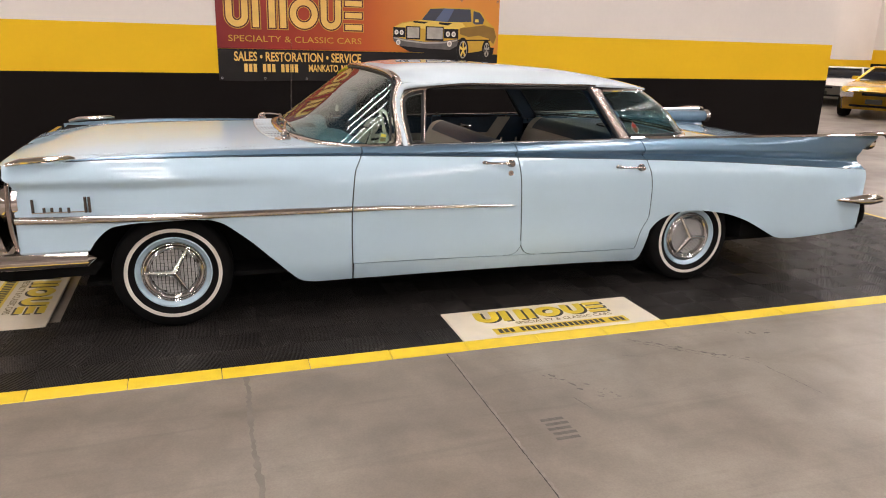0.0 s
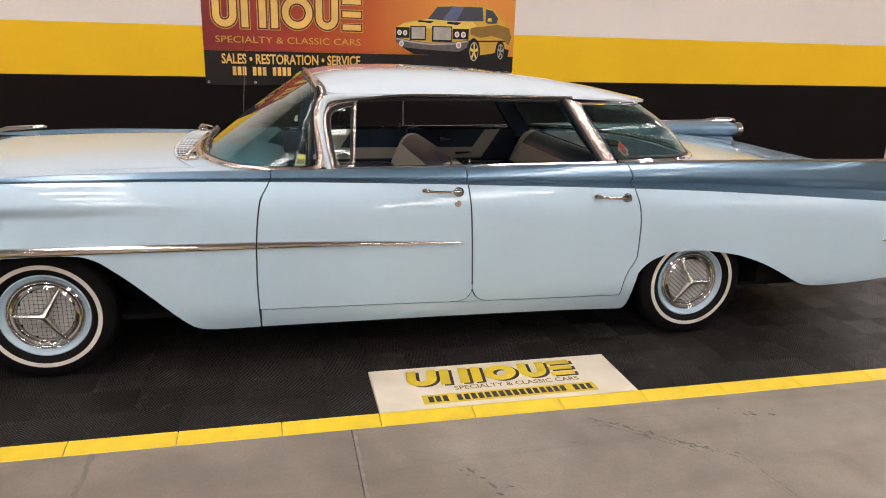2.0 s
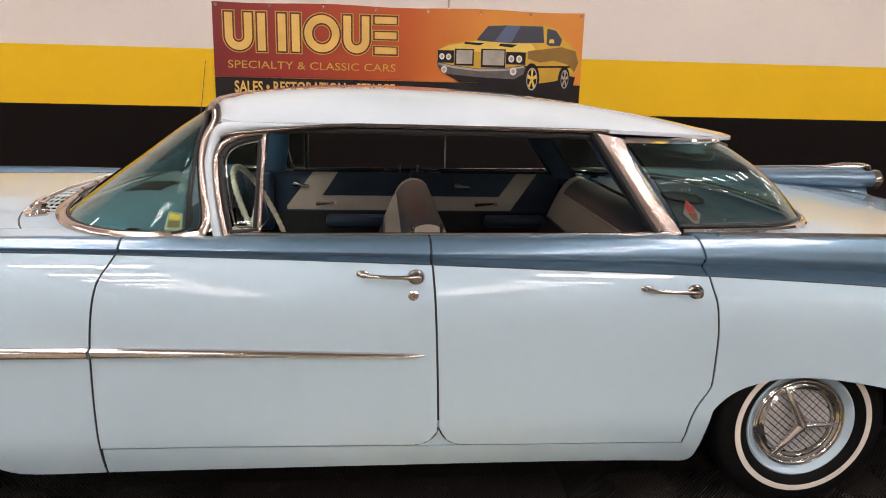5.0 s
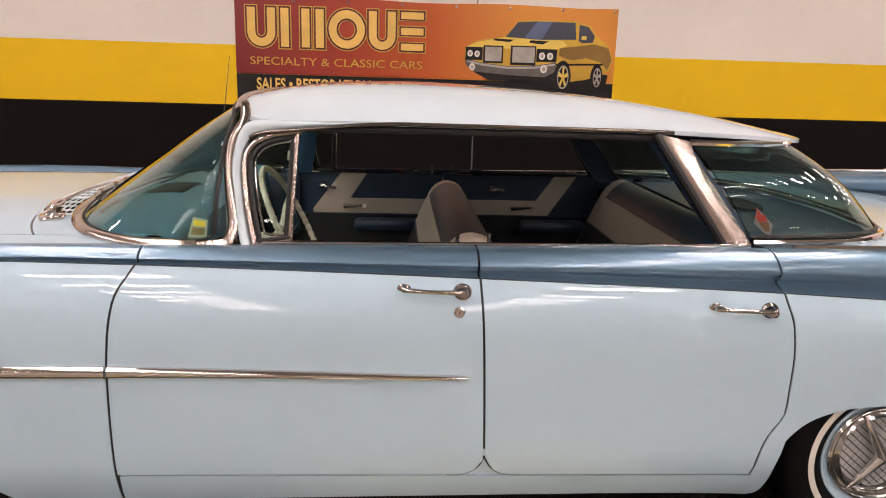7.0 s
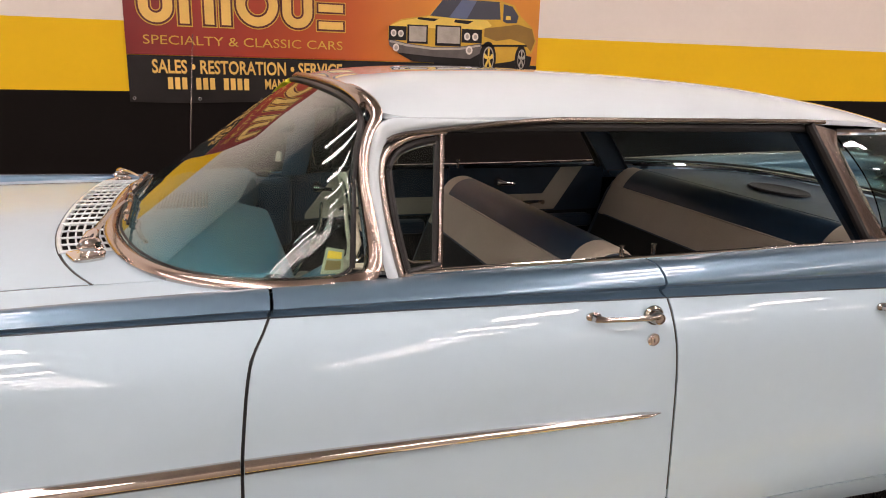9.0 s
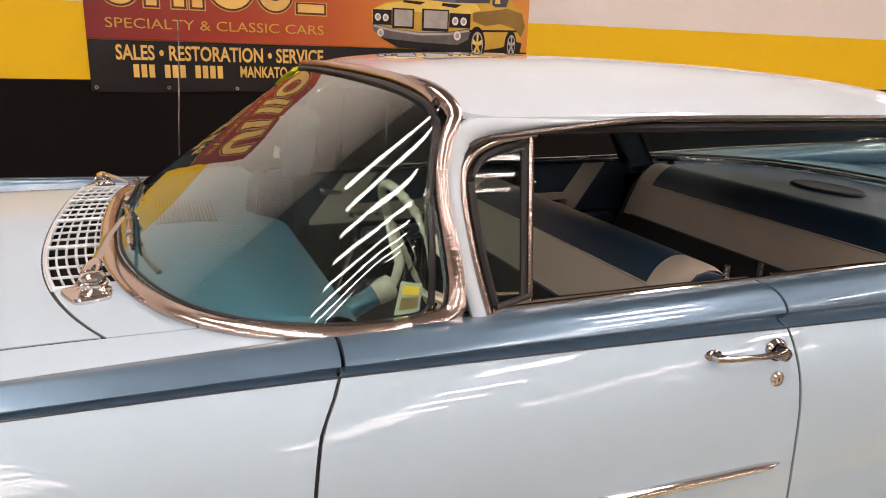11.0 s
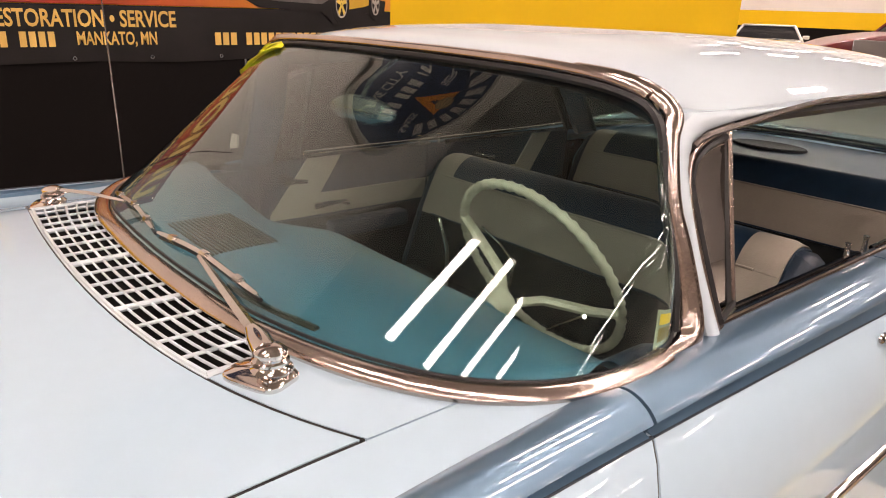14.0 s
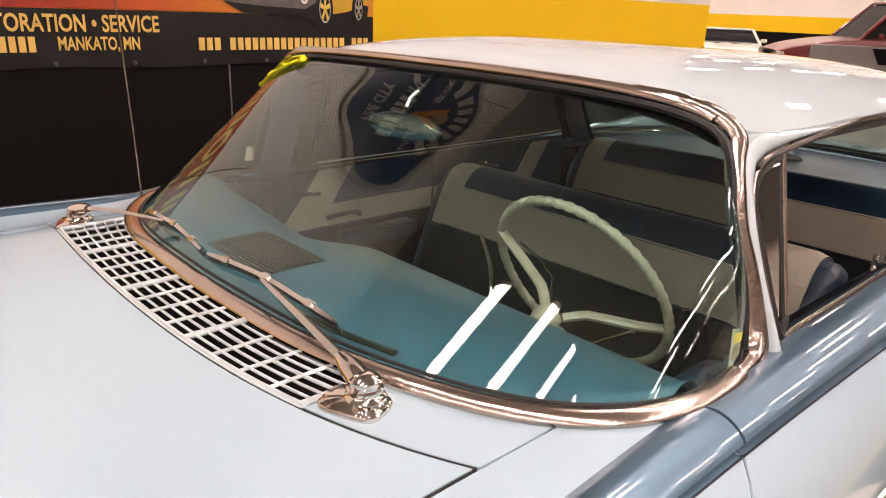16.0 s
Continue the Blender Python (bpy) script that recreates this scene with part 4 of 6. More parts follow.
rear_glass = part("rear_window", thick(grid(lambda u, v: back(lerp(-1, 1, u), v), 64, 14), 0.0045), GLASS, car, "wraparound tinted rear window")
rear_glass.visible_shadow = False
part("lower_moulding", tube([back(lerp(-1, 1, k / 80), 0.0, 0.003) for k in range(81)], 0.012, 8), CHROME, rear_glass)
part("upper_moulding", tube([back(lerp(-1, 1, k / 80), 1.0, 0.003) for k in range(81)], 0.010, 8), CHROME, rear_glass)
part("seal", tube([back(lerp(-1, 1, k / 80), 0.06, 0.002) for k in range(81)], 0.006, 6), SEAL, rear_glass)
for sgn in (-1, 1):
    def pillar(u, v):
        a = Vector((2.622, 0.738, 0.905)).lerp(Vector((2.400, 0.688, 1.226)), v)
        b = Vector((2.697, 0.720, 0.912)).lerp(Vector((2.482, 0.672, 1.206)), v)
        p = a.lerp(b, u)
        return (p.x + 0.02 * max(0, v - 0.9) * 10 * u, sgn * (p.y + 0.008 * math.sin(math.pi * u)), p.z)
    rp = part("rear_pillar", thick(grid(pillar, 8, 16), 0.02), SATIN, car, "bright metal rear pillar")
    part("pillar_seal", tube([(lerp(2.610, 2.389, k / 12), sgn * lerp(0.738, 0.687, k / 12), lerp(0.905, 1.226, k / 12)) for k in range(13)], 0.0125, 8), SEAL, rp)
    part("pillar_trim", hem(grid(lambda u, v: (lerp(2.64, 2.40, v) + lerp(-0.02, 0.10, u), sgn * (lerp(0.70, 0.655, v)), lerp(0.89, 1.20, v)), 4, 8), 0.02, (0, -sgn, 0)), NAVY, rp)

# trunk deck between the fins
def trunk(u, v):
    x = lerp(2.70, 4.44, u)
    e = lerp(-1, 1, v)
    e = math.copysign(abs(e) ** 0.8, e)
    y = e * YC(x)
    zd = smooth_curve((2.7, 0.905), (3.3, 0.902), (3.8, 0.875), (4.44, 0.80))(x)
    k = smooth_step(0.88, 0.97, abs(e))
    return (x, y, lerp(zd, ZC(x), k))


keep = bmesh.new()
rows = [[keep.verts.new(trunk(i / 48, j / 60)) for j in range(61)] for i in range(49)]
def under_glass(p):
    a = abs(p.y)
    edge = min((along(RFOOT, k / 120) for k in range(121)), key=lambda q: abs(q.y - a)).x
    return p.x < edge - 0.02 and a < 0.71
for row in rows:
    for p in row:
        if under_glass(p.co):
            p.co.z = 0.855
for i in range(48):
    for j in range(60):
        q = (rows[i][j], rows[i + 1][j], rows[i + 1][j + 1], rows[i][j + 1])
        if not all(p.co.x < 2.86 and abs(p.co.y) < 0.70 for p in q):
            f = keep.faces.new(q)
            f.material_index = 1 if min(j, 59 - j) < 7 else 0
bmesh.ops.delete(keep, geom=[v for v in keep.verts if not v.link_faces], context="VERTS")
part("trunk_lid", keep, [PAINT, BLUE], car, "pale blue trunk deck between low fins")
for sgn in (-1, 1):
    part("fin_crest", tube([(x, sgn * (YC(x) + 0.001), ZC(x) + 0.003) for x in [lerp(2.78, 4.47, k / 30) for k in range(31)]], 0.008, 8), CHROME, car, "thin chrome fin crest strip")
    part("fin_tip", tube([(4.24, sgn * 0.935, 0.950), (4.34, sgn * 0.945, 0.956), (4.46, sgn * 0.95, 0.952), (4.50, sgn * 0.95, 0.945), (4.52, sgn * 0.948, 0.92)], [0.006, 0.016, 0.02, 0.018, 0.006], 10, flat=0.6), CHROME, car, "chrome fin tip")
    part("fin_pod", tube([(3.45, sgn * 0.765, 0.890), (3.7, sgn * 0.795, 0.890), (4.0, sgn * 0.82, 0.890), (4.25, sgn * 0.84, 0.888), (4.47, sgn * 0.85, 0.884)], [0.012, 0.032, 0.044, 0.048, 0.046], 18), BLUE, car, "mid-blue rounded fin pod")
    lamp = part("tail_lamp", revolve([(0.050, -0.02), (0.054, 0.0), (0.052, 0.02), (0.040, 0.026), (0.038, 0.015)], 24, pose(4.47, sgn * 0.85, 0.884, 0, 0, -90)), CHROME, car, "chrome ringed tail lamp")
    part("lens", revolve([(0.039, 0.012), (0.034, 0.035), (0.018, 0.052), (0.0, 0.056)], 20, pose(4.47, sgn * 0.85, 0.884, 0, 0, -90)), RED_LENS, lamp, "red lens")

# tail panel and rear bumper with bullet ends
part("tail_panel", hem(grid(lambda u, v: (4.41 - 0.04 * v + 0.02 * math.sin(math.pi * u), lerp(-0.85, 0.85, u), lerp(0.30, 0.80, v)), 30, 10), 0.02, (-1, 0, 0)), PAINT, car)
rear_bumper = part("rear_bumper", hem(grid(lambda u, v: (4.46 + 0.07 * math.sin(math.pi * v) - 0.06 * abs(lerp(-1, 1, u)) ** 6, 0.92 * math.sin(lerp(-1, 1, u) * math.pi / 2), lerp(0.34, 0.55, v)), 40, 10), 0.02, (-1, 0, 0)), CHROME, car, "curved chrome rear bumper")
for sgn in (-1, 1):
    part("bumper_bullet", tube([(4.18, sgn * 0.955, 0.515), (4.24, sgn * 0.968, 0.516), (4.34, sgn * 0.985, 0.517), (4.44, sgn * 0.99, 0.517), (4.52, sgn * 0.985, 0.516), (4.56, sgn * 0.98, 0.515)], [0.004, 0.018, 0.036, 0.041, 0.031, 0.005], 14, flat=0.9), CHROME, rear_bumper, "chrome bullet bumper end")
    part("corner_bar", tube([(4.43, sgn * 0.925, 0.49), (4.45, sgn * 0.93, 0.42), (4.445, sgn * 0.93, 0.36), (4.42, sgn * 0.925, 0.31)], 0.016, 10), SHELL, rear_bumper)

# front end: grille, lamps, bumper
part("grille_panel", hem(grid(lambda u, v: (-0.735 - 0.035 * math.sin(math.pi * v), lerp(-0.885, 0.885, u), lerp(0.46, 0.84, v)), 30, 10), 0.03, (1, 0, 0)), STEEL, car, "silver grille panel")
for k in range(9):
    z = lerp(0.52, 0.78, k / 8)
    part("grille_bar", tube([(-0.785, y, z) for y in [lerp(-0.42, 0.42, j / 12) for j in range(13)]], 0.006, 6), CHROME, car)
for sgn in (-1, 1):
    for y in (0.56, 0.80):
        hl = part("headlamp", revolve([(0.098, -0.03), (0.105, 0.02), (0.10, 0.045), (0.086, 0.05), (0.084, 0.03)], 28, pose(-0.735 + (0.07 if y > 0.7 else 0), sgn * y, 0.69, 0, 0, 90)), CHROME, car, "round chrome-ringed headlamp")
        part("lens", revolve([(0.086, 0.03), (0.06, 0.048), (0.03, 0.056), (0, 0.058)], 24, pose(-0.735 + (0.07 if y > 0.7 else 0), sgn * y, 0.69, 0, 0, 90)), LENS, hl)
    part("fender_front", tube([(-0.655, sgn * 0.905, 0.47), (-0.668, sgn * 0.912, 0.56), (-0.672, sgn * 0.915, 0.66), (-0.667, sgn * 0.90, 0.78), (-0.662, sgn * 0.87, 0.80)], 0.010, 10), BRIGHT, car, "chrome headlamp surround edge")
def bumper_blade(u, v):
    """A rounded blade across the nose that wraps back along the fenders to blunt ends."""
    e = lerp(-1, 1, u)
    a = abs(e)
    x = -0.88 + 0.56 * max(0, a - 0.60) ** 1.15 / 0.40 ** 1.15
    y = 0.945 * min(1, a * 1.5) ** 0.9
    end = math.sqrt(max(0.0, 1 - max(0, (a - 0.98) / 0.02) ** 2))
    turn = 2 * math.pi * v
    out = 0.034 * math.cos(turn) * end
    sx = -smooth_step(0.85, 0.5, a)
    sy = smooth_step(0.45, 0.75, a)
    return (x + out * sx, math.copysign(y + out * sy, e), 0.428 + 0.040 * math.copysign(abs(math.sin(turn)) ** 0.7, math.sin(turn)) * end)


fb = part("front_bumper", grid(bumper_blade, 90, 20), CHROME, car, "wrapped chrome front bumper")
part("hood_lip", tube([(-0.745, y, deck(-0.74, y) - 0.006) for y in [lerp(-0.73, 0.73, k / 30) for k in range(31)]], 0.004, 8), DARK_TRIM, car, "bright hood lip")
part("valance", hem(grid(lambda u, v: (lambda e: (-0.78 + 0.05 * v + 0.42 * max(0, abs(e) - 0.7) / 0.3, 0.90 * math.copysign(min(1, abs(e) * 1.35), e), lerp(0.30, 0.40, v) + 0.03 * abs(e) * (1 - v)))(lerp(-1, 1, u)), 40, 6), 0.02, (0.9, 0, 0)), SHELL, fb)

# model badge on the front fender: plain bars
BADGE = surface("dark_badge_metal", (0.16, 0.14, 0.13), 0.2, 1.0)
for sgn in (-1, 1):
    badge = part("fender_badge", box(bmesh.new(), (-0.575, -0.004, 0.650), (-0.305, 0.004, 0.655), Matrix.Translation((0, sgn * 0.962, 0))), CHROME, car, "small chrome model badge")
    badge_y = lambda x, z: sgn * (side(x, z) + 0.004)
    badge.location.y = sgn * (side(-0.45, 0.655) - 0.955)
    for x, h in ((-0.572, 0.065), (-0.525, 0.026), (-0.492, 0.026), (-0.455, 0.026), (-0.42, 0.026), (-0.347, 0.075), (-0.330, 0.075)):
        part("badge_bar", soft_box((x - 0.006, -0.005, 0.648), (x + 0.006, 0.005, 0.648 + h), 0.002, 1, Matrix.Translation((0, sgn * (max(side(x, 0.65), side(x, 0.65 + h)) - sgn * badge.location.y + 0.004), 0))), BADGE, badge)

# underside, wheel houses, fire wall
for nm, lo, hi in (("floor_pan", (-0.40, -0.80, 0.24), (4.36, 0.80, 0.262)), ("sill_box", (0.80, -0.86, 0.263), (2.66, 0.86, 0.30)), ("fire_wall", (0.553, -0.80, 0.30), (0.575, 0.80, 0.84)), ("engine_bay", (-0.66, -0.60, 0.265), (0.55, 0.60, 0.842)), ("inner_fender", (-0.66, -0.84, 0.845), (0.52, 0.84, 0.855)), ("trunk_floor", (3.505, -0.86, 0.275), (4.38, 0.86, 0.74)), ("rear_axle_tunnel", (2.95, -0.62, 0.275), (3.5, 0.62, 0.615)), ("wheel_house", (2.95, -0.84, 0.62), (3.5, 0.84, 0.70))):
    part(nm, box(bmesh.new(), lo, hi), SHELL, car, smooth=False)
for sgn in (-1, 1):
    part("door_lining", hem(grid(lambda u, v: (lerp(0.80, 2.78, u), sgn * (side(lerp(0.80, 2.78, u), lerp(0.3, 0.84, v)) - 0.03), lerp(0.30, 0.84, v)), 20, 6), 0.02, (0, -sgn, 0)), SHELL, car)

SPINNER = surface("spinner_chrome", (0.80, 0.77, 0.74), 0.20, 1.0, vary=0.06, scale=20)
HUB_CHROME = surface("hub_chrome", (0.53, 0.52, 0.51), 0.12, 1.0, vary=0.08, scale=16, bump=0.05, bump_scale=60)
HUB_WHITE = surface("hub_lattice_paint", (0.40, 0.40, 0.395), 0.3, vary=0.08, scale=30)
# wheels
def wheel(x, sgn):
    w = new("wheel")
    w.parent = car
    w["label"] = "whitewall tyre on a pale blue rim with chrome spinner hubcap"
    m = pose(x, sgn * 0.80, 0.298) @ Matrix.Diagonal((1, sgn, 1, 1))
    part("tyre", revolve([(0.185, -0.06), (0.195, -0.09), (0.235, -0.10), (0.275, -0.085), (0.292, -0.06), (0.297, 0.0), (0.292, 0.045), (0.284, 0.054), (0.272, 0.062), (0.250, 0.068), (0.2345, 0.0695)], 64, m), RUBBER, w)
    part("whitewall", revolve([(0.2345, 0.0695), (0.234, 0.0712), (0.226, 0.0722), (0.2165, 0.0712), (0.216, 0.0695)], 64, m), WHITEWALL, w, "cream whitewall band")
    part("sidewall", revolve([(0.216, 0.0695), (0.205, 0.066), (0.190, 0.056), (0.184, 0.046)], 64, m), RUBBER, w)
    part("rim", revolve([(0.186, 0.042), (0.186, 0.054), (0.181, 0.057), (0.176, 0.052), (0.168, 0.040), (0.150, 0.032), (0.146, 0.020)], 64, m), PAINT, w, "pale blue painted steel rim")
    cap = part("hubcap", revolve([(0.158, 0.030), (0.160, 0.038), (0.159, 0.043), (0.156, 0.0455), (0.1535, 0.0445), (0.152, 0.0415), (0.150, 0.0445), (0.147, 0.0455), (0.144, 0.043), (0.1425, 0.037), (0.134, 0.034), (0.126, 0.0375), (0.123, 0.041), (0.1205, 0.0425), (0.118, 0.040), (0.1165, 0.034), (0.115, 0.024), (0.05, 0.022), (0, 0.022)], 64, m), HUB_CHROME, w, "chrome hubcap")
    part("lattice_back", revolve([(0.1155, 0.024), (0.05, 0.0245), (0, 0.0245)], 32, m), SHELL, cap)
    lat = bmesh.new()
    tilt = m @ pose(0, 0, 0, 0, 40 if x > 1 else 0, 0)
    for i in range(-7, 8):
        for j in range(-7, 8):
            x1, z1 = i * 0.0182, j * 0.0182
            if math.hypot(x1, z1) < 0.117:
                corners = [(x1 + a * 0.0074, z1 + b * 0.0074) for a, b in ((-1, -1), (1, -1), (1, 1), (-1, 1))]
                corners = [(a * min(1, 0.1135 / math.hypot(a, b)), b * min(1, 0.1135 / math.hypot(a, b))) for a, b in corners]
                low = [lat.verts.new(tilt @ Vector((a, 0.0246, b))) for a, b in corners]
                top = [lat.verts.new(tilt @ Vector((a, 0.031, b))) for a, b in corners]
                lat.faces.new(top)
                for q in range(4):
                    lat.faces.new((low[q], low[(q + 1) % 4], top[(q + 1) % 4], top[q]))
    tagged(part("lattice", lat, HUB_WHITE, cap, "white lattice insert", smooth=False), kind="stuff")
    for k in range(3):
        a = radians(60 + 120 * k + (56 if x > 1 else 0))
        d = Vector((math.cos(a), 0, math.sin(a)))
        pts = [m @ (d * r + Vector((0, y, 0))) for r, y in ((0.0, 0.058), (0.03, 0.054), (0.075, 0.049), (0.118, 0.044), (0.142, 0.040))]
        part("spinner_arm", tube(pts, [0.023, 0.0185, 0.0140, 0.0095, 0.002], 10, flat=0.9), SPINNER, cap)
    return w


for x in (0.012, 3.115):
    for sgn in (-1, 1):
        wheel(x, sgn)

# wipers
def on_glass(y, v, out):
    """The place on the windshield at y, v of the way up."""
    q = min((k / 200 for k in range(-200, 201)), key=lambda k: abs(shield(k, v).y - y))
    return shield(q, v, out)


def wiper(base_x, base_y, blade_from, blade_to, meet):
    base = Vector((base_x, base_y, deck(base_x, base_y) + 0.003))
    plate = bmesh.new()
    turn = Matrix.Translation(base) @ pose(0, 0, 0, 0, 0, 24 if base_y < 0 else -24)
    rings = []
    for f, z in ((1.0, -0.004), (1.0, 0.002), (0.95, 0.0045), (0.75, 0.006), (0.45, 0.009), (0.15, 0.010)):
        ring = []
        for k in range(36):
            c, d = math.cos(2 * math.pi * k / 36), math.sin(2 * math.pi * k / 36)
            ring.append(plate.verts.new(turn @ Vector((0.034 * f * math.copysign(abs(c) ** 0.5, c), 0.046 * f * math.copysign(abs(d) ** 0.5, d), z))))
        rings.append(ring)
    for a, b in zip(rings, rings[1:]):
        for k in range(36):
            plate.faces.new((a[k], a[(k + 1) % 36], b[(k + 1) % 36], b[k]))
    plate.faces.new(rings[-1])
    w = part("wiper", plate, CHROME, car, "chrome windshield wiper")
    part("pivot", revolve([(0.030, 0), (0.029, 0.005), (0.024, 0.009), (0.0225, 0.012), (0.0245, 0.014), (0.0245, 0.018), (0.021, 0.020), (0.0205, 0.023), (0.0225, 0.025), (0.022, 0.030), (0.017, 0.035), (0.008, 0.038), (0, 0.0385)], 32, Matrix.Translation(base + Vector((0.013, -0.004 if base_y < 0 else 0.004, 0.003))) @ pose(0, 0, 0, 90, 0, 0)), CHROME, w)
    mid = on_glass(meet, 0.085, 0.026)
    start = base + Vector((0.008, 0, 0.031))
    knuckle = start.lerp(mid, 0.16) + Vector((0, 0, 0.006))
    part("arm_socket", tube([start, start.lerp(mid, 0.08) + Vector((0, 0, 0.004)), knuckle], [0.0175, 0.0165, 0.0105], 12, flat=0.75), CHROME, w)
    part("cap_nut", tube([start + Vector((-0.012, -0.008, -0.006)), start + Vector((-0.020, -0.014, -0.010))], [0.008, 0.005], 8), CHROME, w)
    part("arm", tube([knuckle, knuckle.lerp(mid, 0.5) + Vector((-0.003, 0, 0.005)), mid], [0.009, 0.0075, 0.005], 4, flat=0.6), STEEL, w, "bright steel wiper arm")
    blade = [on_glass(lerp(blade_from, blade_to, k / 12), 0.075 + 0.02 * math.sin(math.pi * k / 12), 0.016) for k in range(13)]
    part("blade_holder", tube(blade, [0.004] + [0.006] * 11 + [0.004], 4, flat=0.8), STEEL, w)
    for k in (2, 6, 10):
        part("blade_clip", tube([blade[k].lerp(blade[k - 1], 0.3), blade[k].lerp(blade[k + 1], 0.3)], 0.008, 6), STEEL, w)
    part("blade_rubber", tube([p + Vector((0.004, 0, -0.010)) for p in blade], 0.004, 6), SEAL, w)


wiper(0.613, -0.517, -0.362, 0.015, -0.185)
wiper(0.575, 0.526, 0.37, 0.045, 0.23)

# aerial on the far fender
ant = part("aerial", tube([(0.808, 0.745, 0.858), (0.821, 0.80, 1.08), (0.833, 0.855, 1.25), (0.845, 0.91, 1.43)], [0.0030, 0.0026, 0.0020, 0.0015], 6), DARK_TRIM, car, "thin bright radio aerial")
part("aerial_base", revolve([(0.011, 0), (0.009, 0.012), (0.004, 0.022)], 16, pose(0.808, 0.745, 0.858) @ pose(0, 0, 0, 90, 0, 0)), CHROME, ant)

# ---- inside the car ----
part("cabin_floor", box(bmesh.new(), (0.7, -0.80, 0.302), (3.0, 0.80, 0.34)), CARPET, car, "dark blue carpet", smooth=False)


def bench(x, ztop, width, name):
    """A bench seat: cushion, back in navy and cream, ribbed cloth below."""
    s = new(name)
    s.parent = car
    s["label"] = "navy and cream vinyl bench seat with ribbed dark cloth"
    def outline(t):
        """Section of the backrest, from the cushion up over the top and down behind."""
        return along([(x - 0.20, 0, 0.50), (x - 0.155, 0, 0.62), (x - 0.115, 0, 0.72), (x - 0.075, 0, 0.81), (x - 0.035, 0, 0.87), (x + 0.02, 0, ztop), (x + 0.075, 0, ztop - 0.025), (x + 0.10, 0, ztop - 0.10), (x + 0.115, 0, 0.62), (x + 0.12, 0, 0.45)], t)
    def piece(nm, t0, t1, y0, y1, mat, out=0.0, label=""):
        def f(u, v):
            p = outline(lerp(t0, t1, v))
            q = outline(min(1, lerp(t0, t1, v) + 0.01))
            d = (q - p).normalized()
            n = Vector((-d.z, 0, d.x))
            y = lerp(y0, y1, u)
            e = smooth_step(width, width - 0.03, abs(y))
            return p + n * (out - 0.006 * (1 - e)) + Vector((0, y, 0))
        part(nm, hem(grid(f, 40, 16), 0.01, (0.4, 0, -0.3)), mat, s, label)
    piece("back_cloth", 0.0, 0.20, -width, width, WEAVE, 0, "ribbed dark cloth")
    piece("back_band", 0.20, 0.36, -width, width, CREAM, 0.003, "cream vinyl band")
    piece("back_top", 0.36, 0.66, -width + 0.105, width - 0.105, NAVY, 0.006, "padded navy vinyl top")
    for e in (-1, 1):
        piece("back_end", 0.36, 0.66, e * (width - 0.105), e * width, CREAM, 0.005, "cream vinyl end band")
    piece("back_rear", 0.66, 1.0, -width, width, NAVY, 0.0)
    for t in (0.20, 0.36):
        part("piping", tube([outline(t) + Vector((-0.004, lerp(-width + 0.06, width - 0.06, k / 20), 0.004)) for k in range(21)], 0.0032, 6), CREAM if t > 0.3 else NAVY, s)
    for e in (-1, 1):
        rim_pts = [outline(k / 24) + Vector((0.008 if k < 12 else -0.006, e * (width - 0.004), -0.010 if 8 < k < 16 else 0)) for k in range(25)]
        mid = sum(rim_pts, Vector()) / 25
        bm = bmesh.new()
        rings = [[bm.verts.new(mid.lerp(p, f) + Vector((0, e * o, 0))) for p in rim_pts] for f, o in ((1.0, 0.0), (0.99, 0.022), (0.90, 0.044), (0.62, 0.060), (0.15, 0.064))]
        for a, b in zip(rings, rings[1:]):
            for k in range(24):
                bm.faces.new((a[k], a[k + 1], b[k + 1], b[k]))
        bm.faces.new(rings[-1])
        side_pad = part("back_side", bm, NAVY, s, "padded navy end of the backrest")
        part("piping", tube([p + Vector((0, e * 0.004, 0.002)) for p in rim_pts[3:22]], 0.0036, 6), NAVY, side_pad)
    part("cushion", soft_box((x - 0.66, -width, 0.36), (x - 0.10, width, 0.53), 0.05, 3), WEAVE, s)
    part("cushion_front", soft_box((x - 0.70, -width, 0.36), (x - 0.60, width, 0.525), 0.04, 3), CREAM, s, "cream cushion roll")


bench(1.87, 0.890, 0.622, "front_seat")
bench(2.70, 0.905, 0.655, "rear_seat")

# parcel shelf with a speaker oval
part("parcel_shelf", hem(grid(lambda u, v: (lambda y: (lerp(2.80, min((along(RFOOT, k / 60) for k in range(61)), key=lambda q: abs(q.y - abs(y))).x - 0.015, u), y, 0.896))(lerp(-0.66, 0.66, v)), 6, 30), 0.02, (0, 0, -1)), NAVY, car, "navy rear parcel shelf")
part("speaker_cover", revolve([(0.10, 0), (0.095, 0.008), (0.08, 0.003), (0, 0.004)], 32, pose(3.02, 0.05, 0.9, 90, 0, 90) @ Matrix.Diagonal((1.5, 1, 0.8, 1))), WEAVE, car)

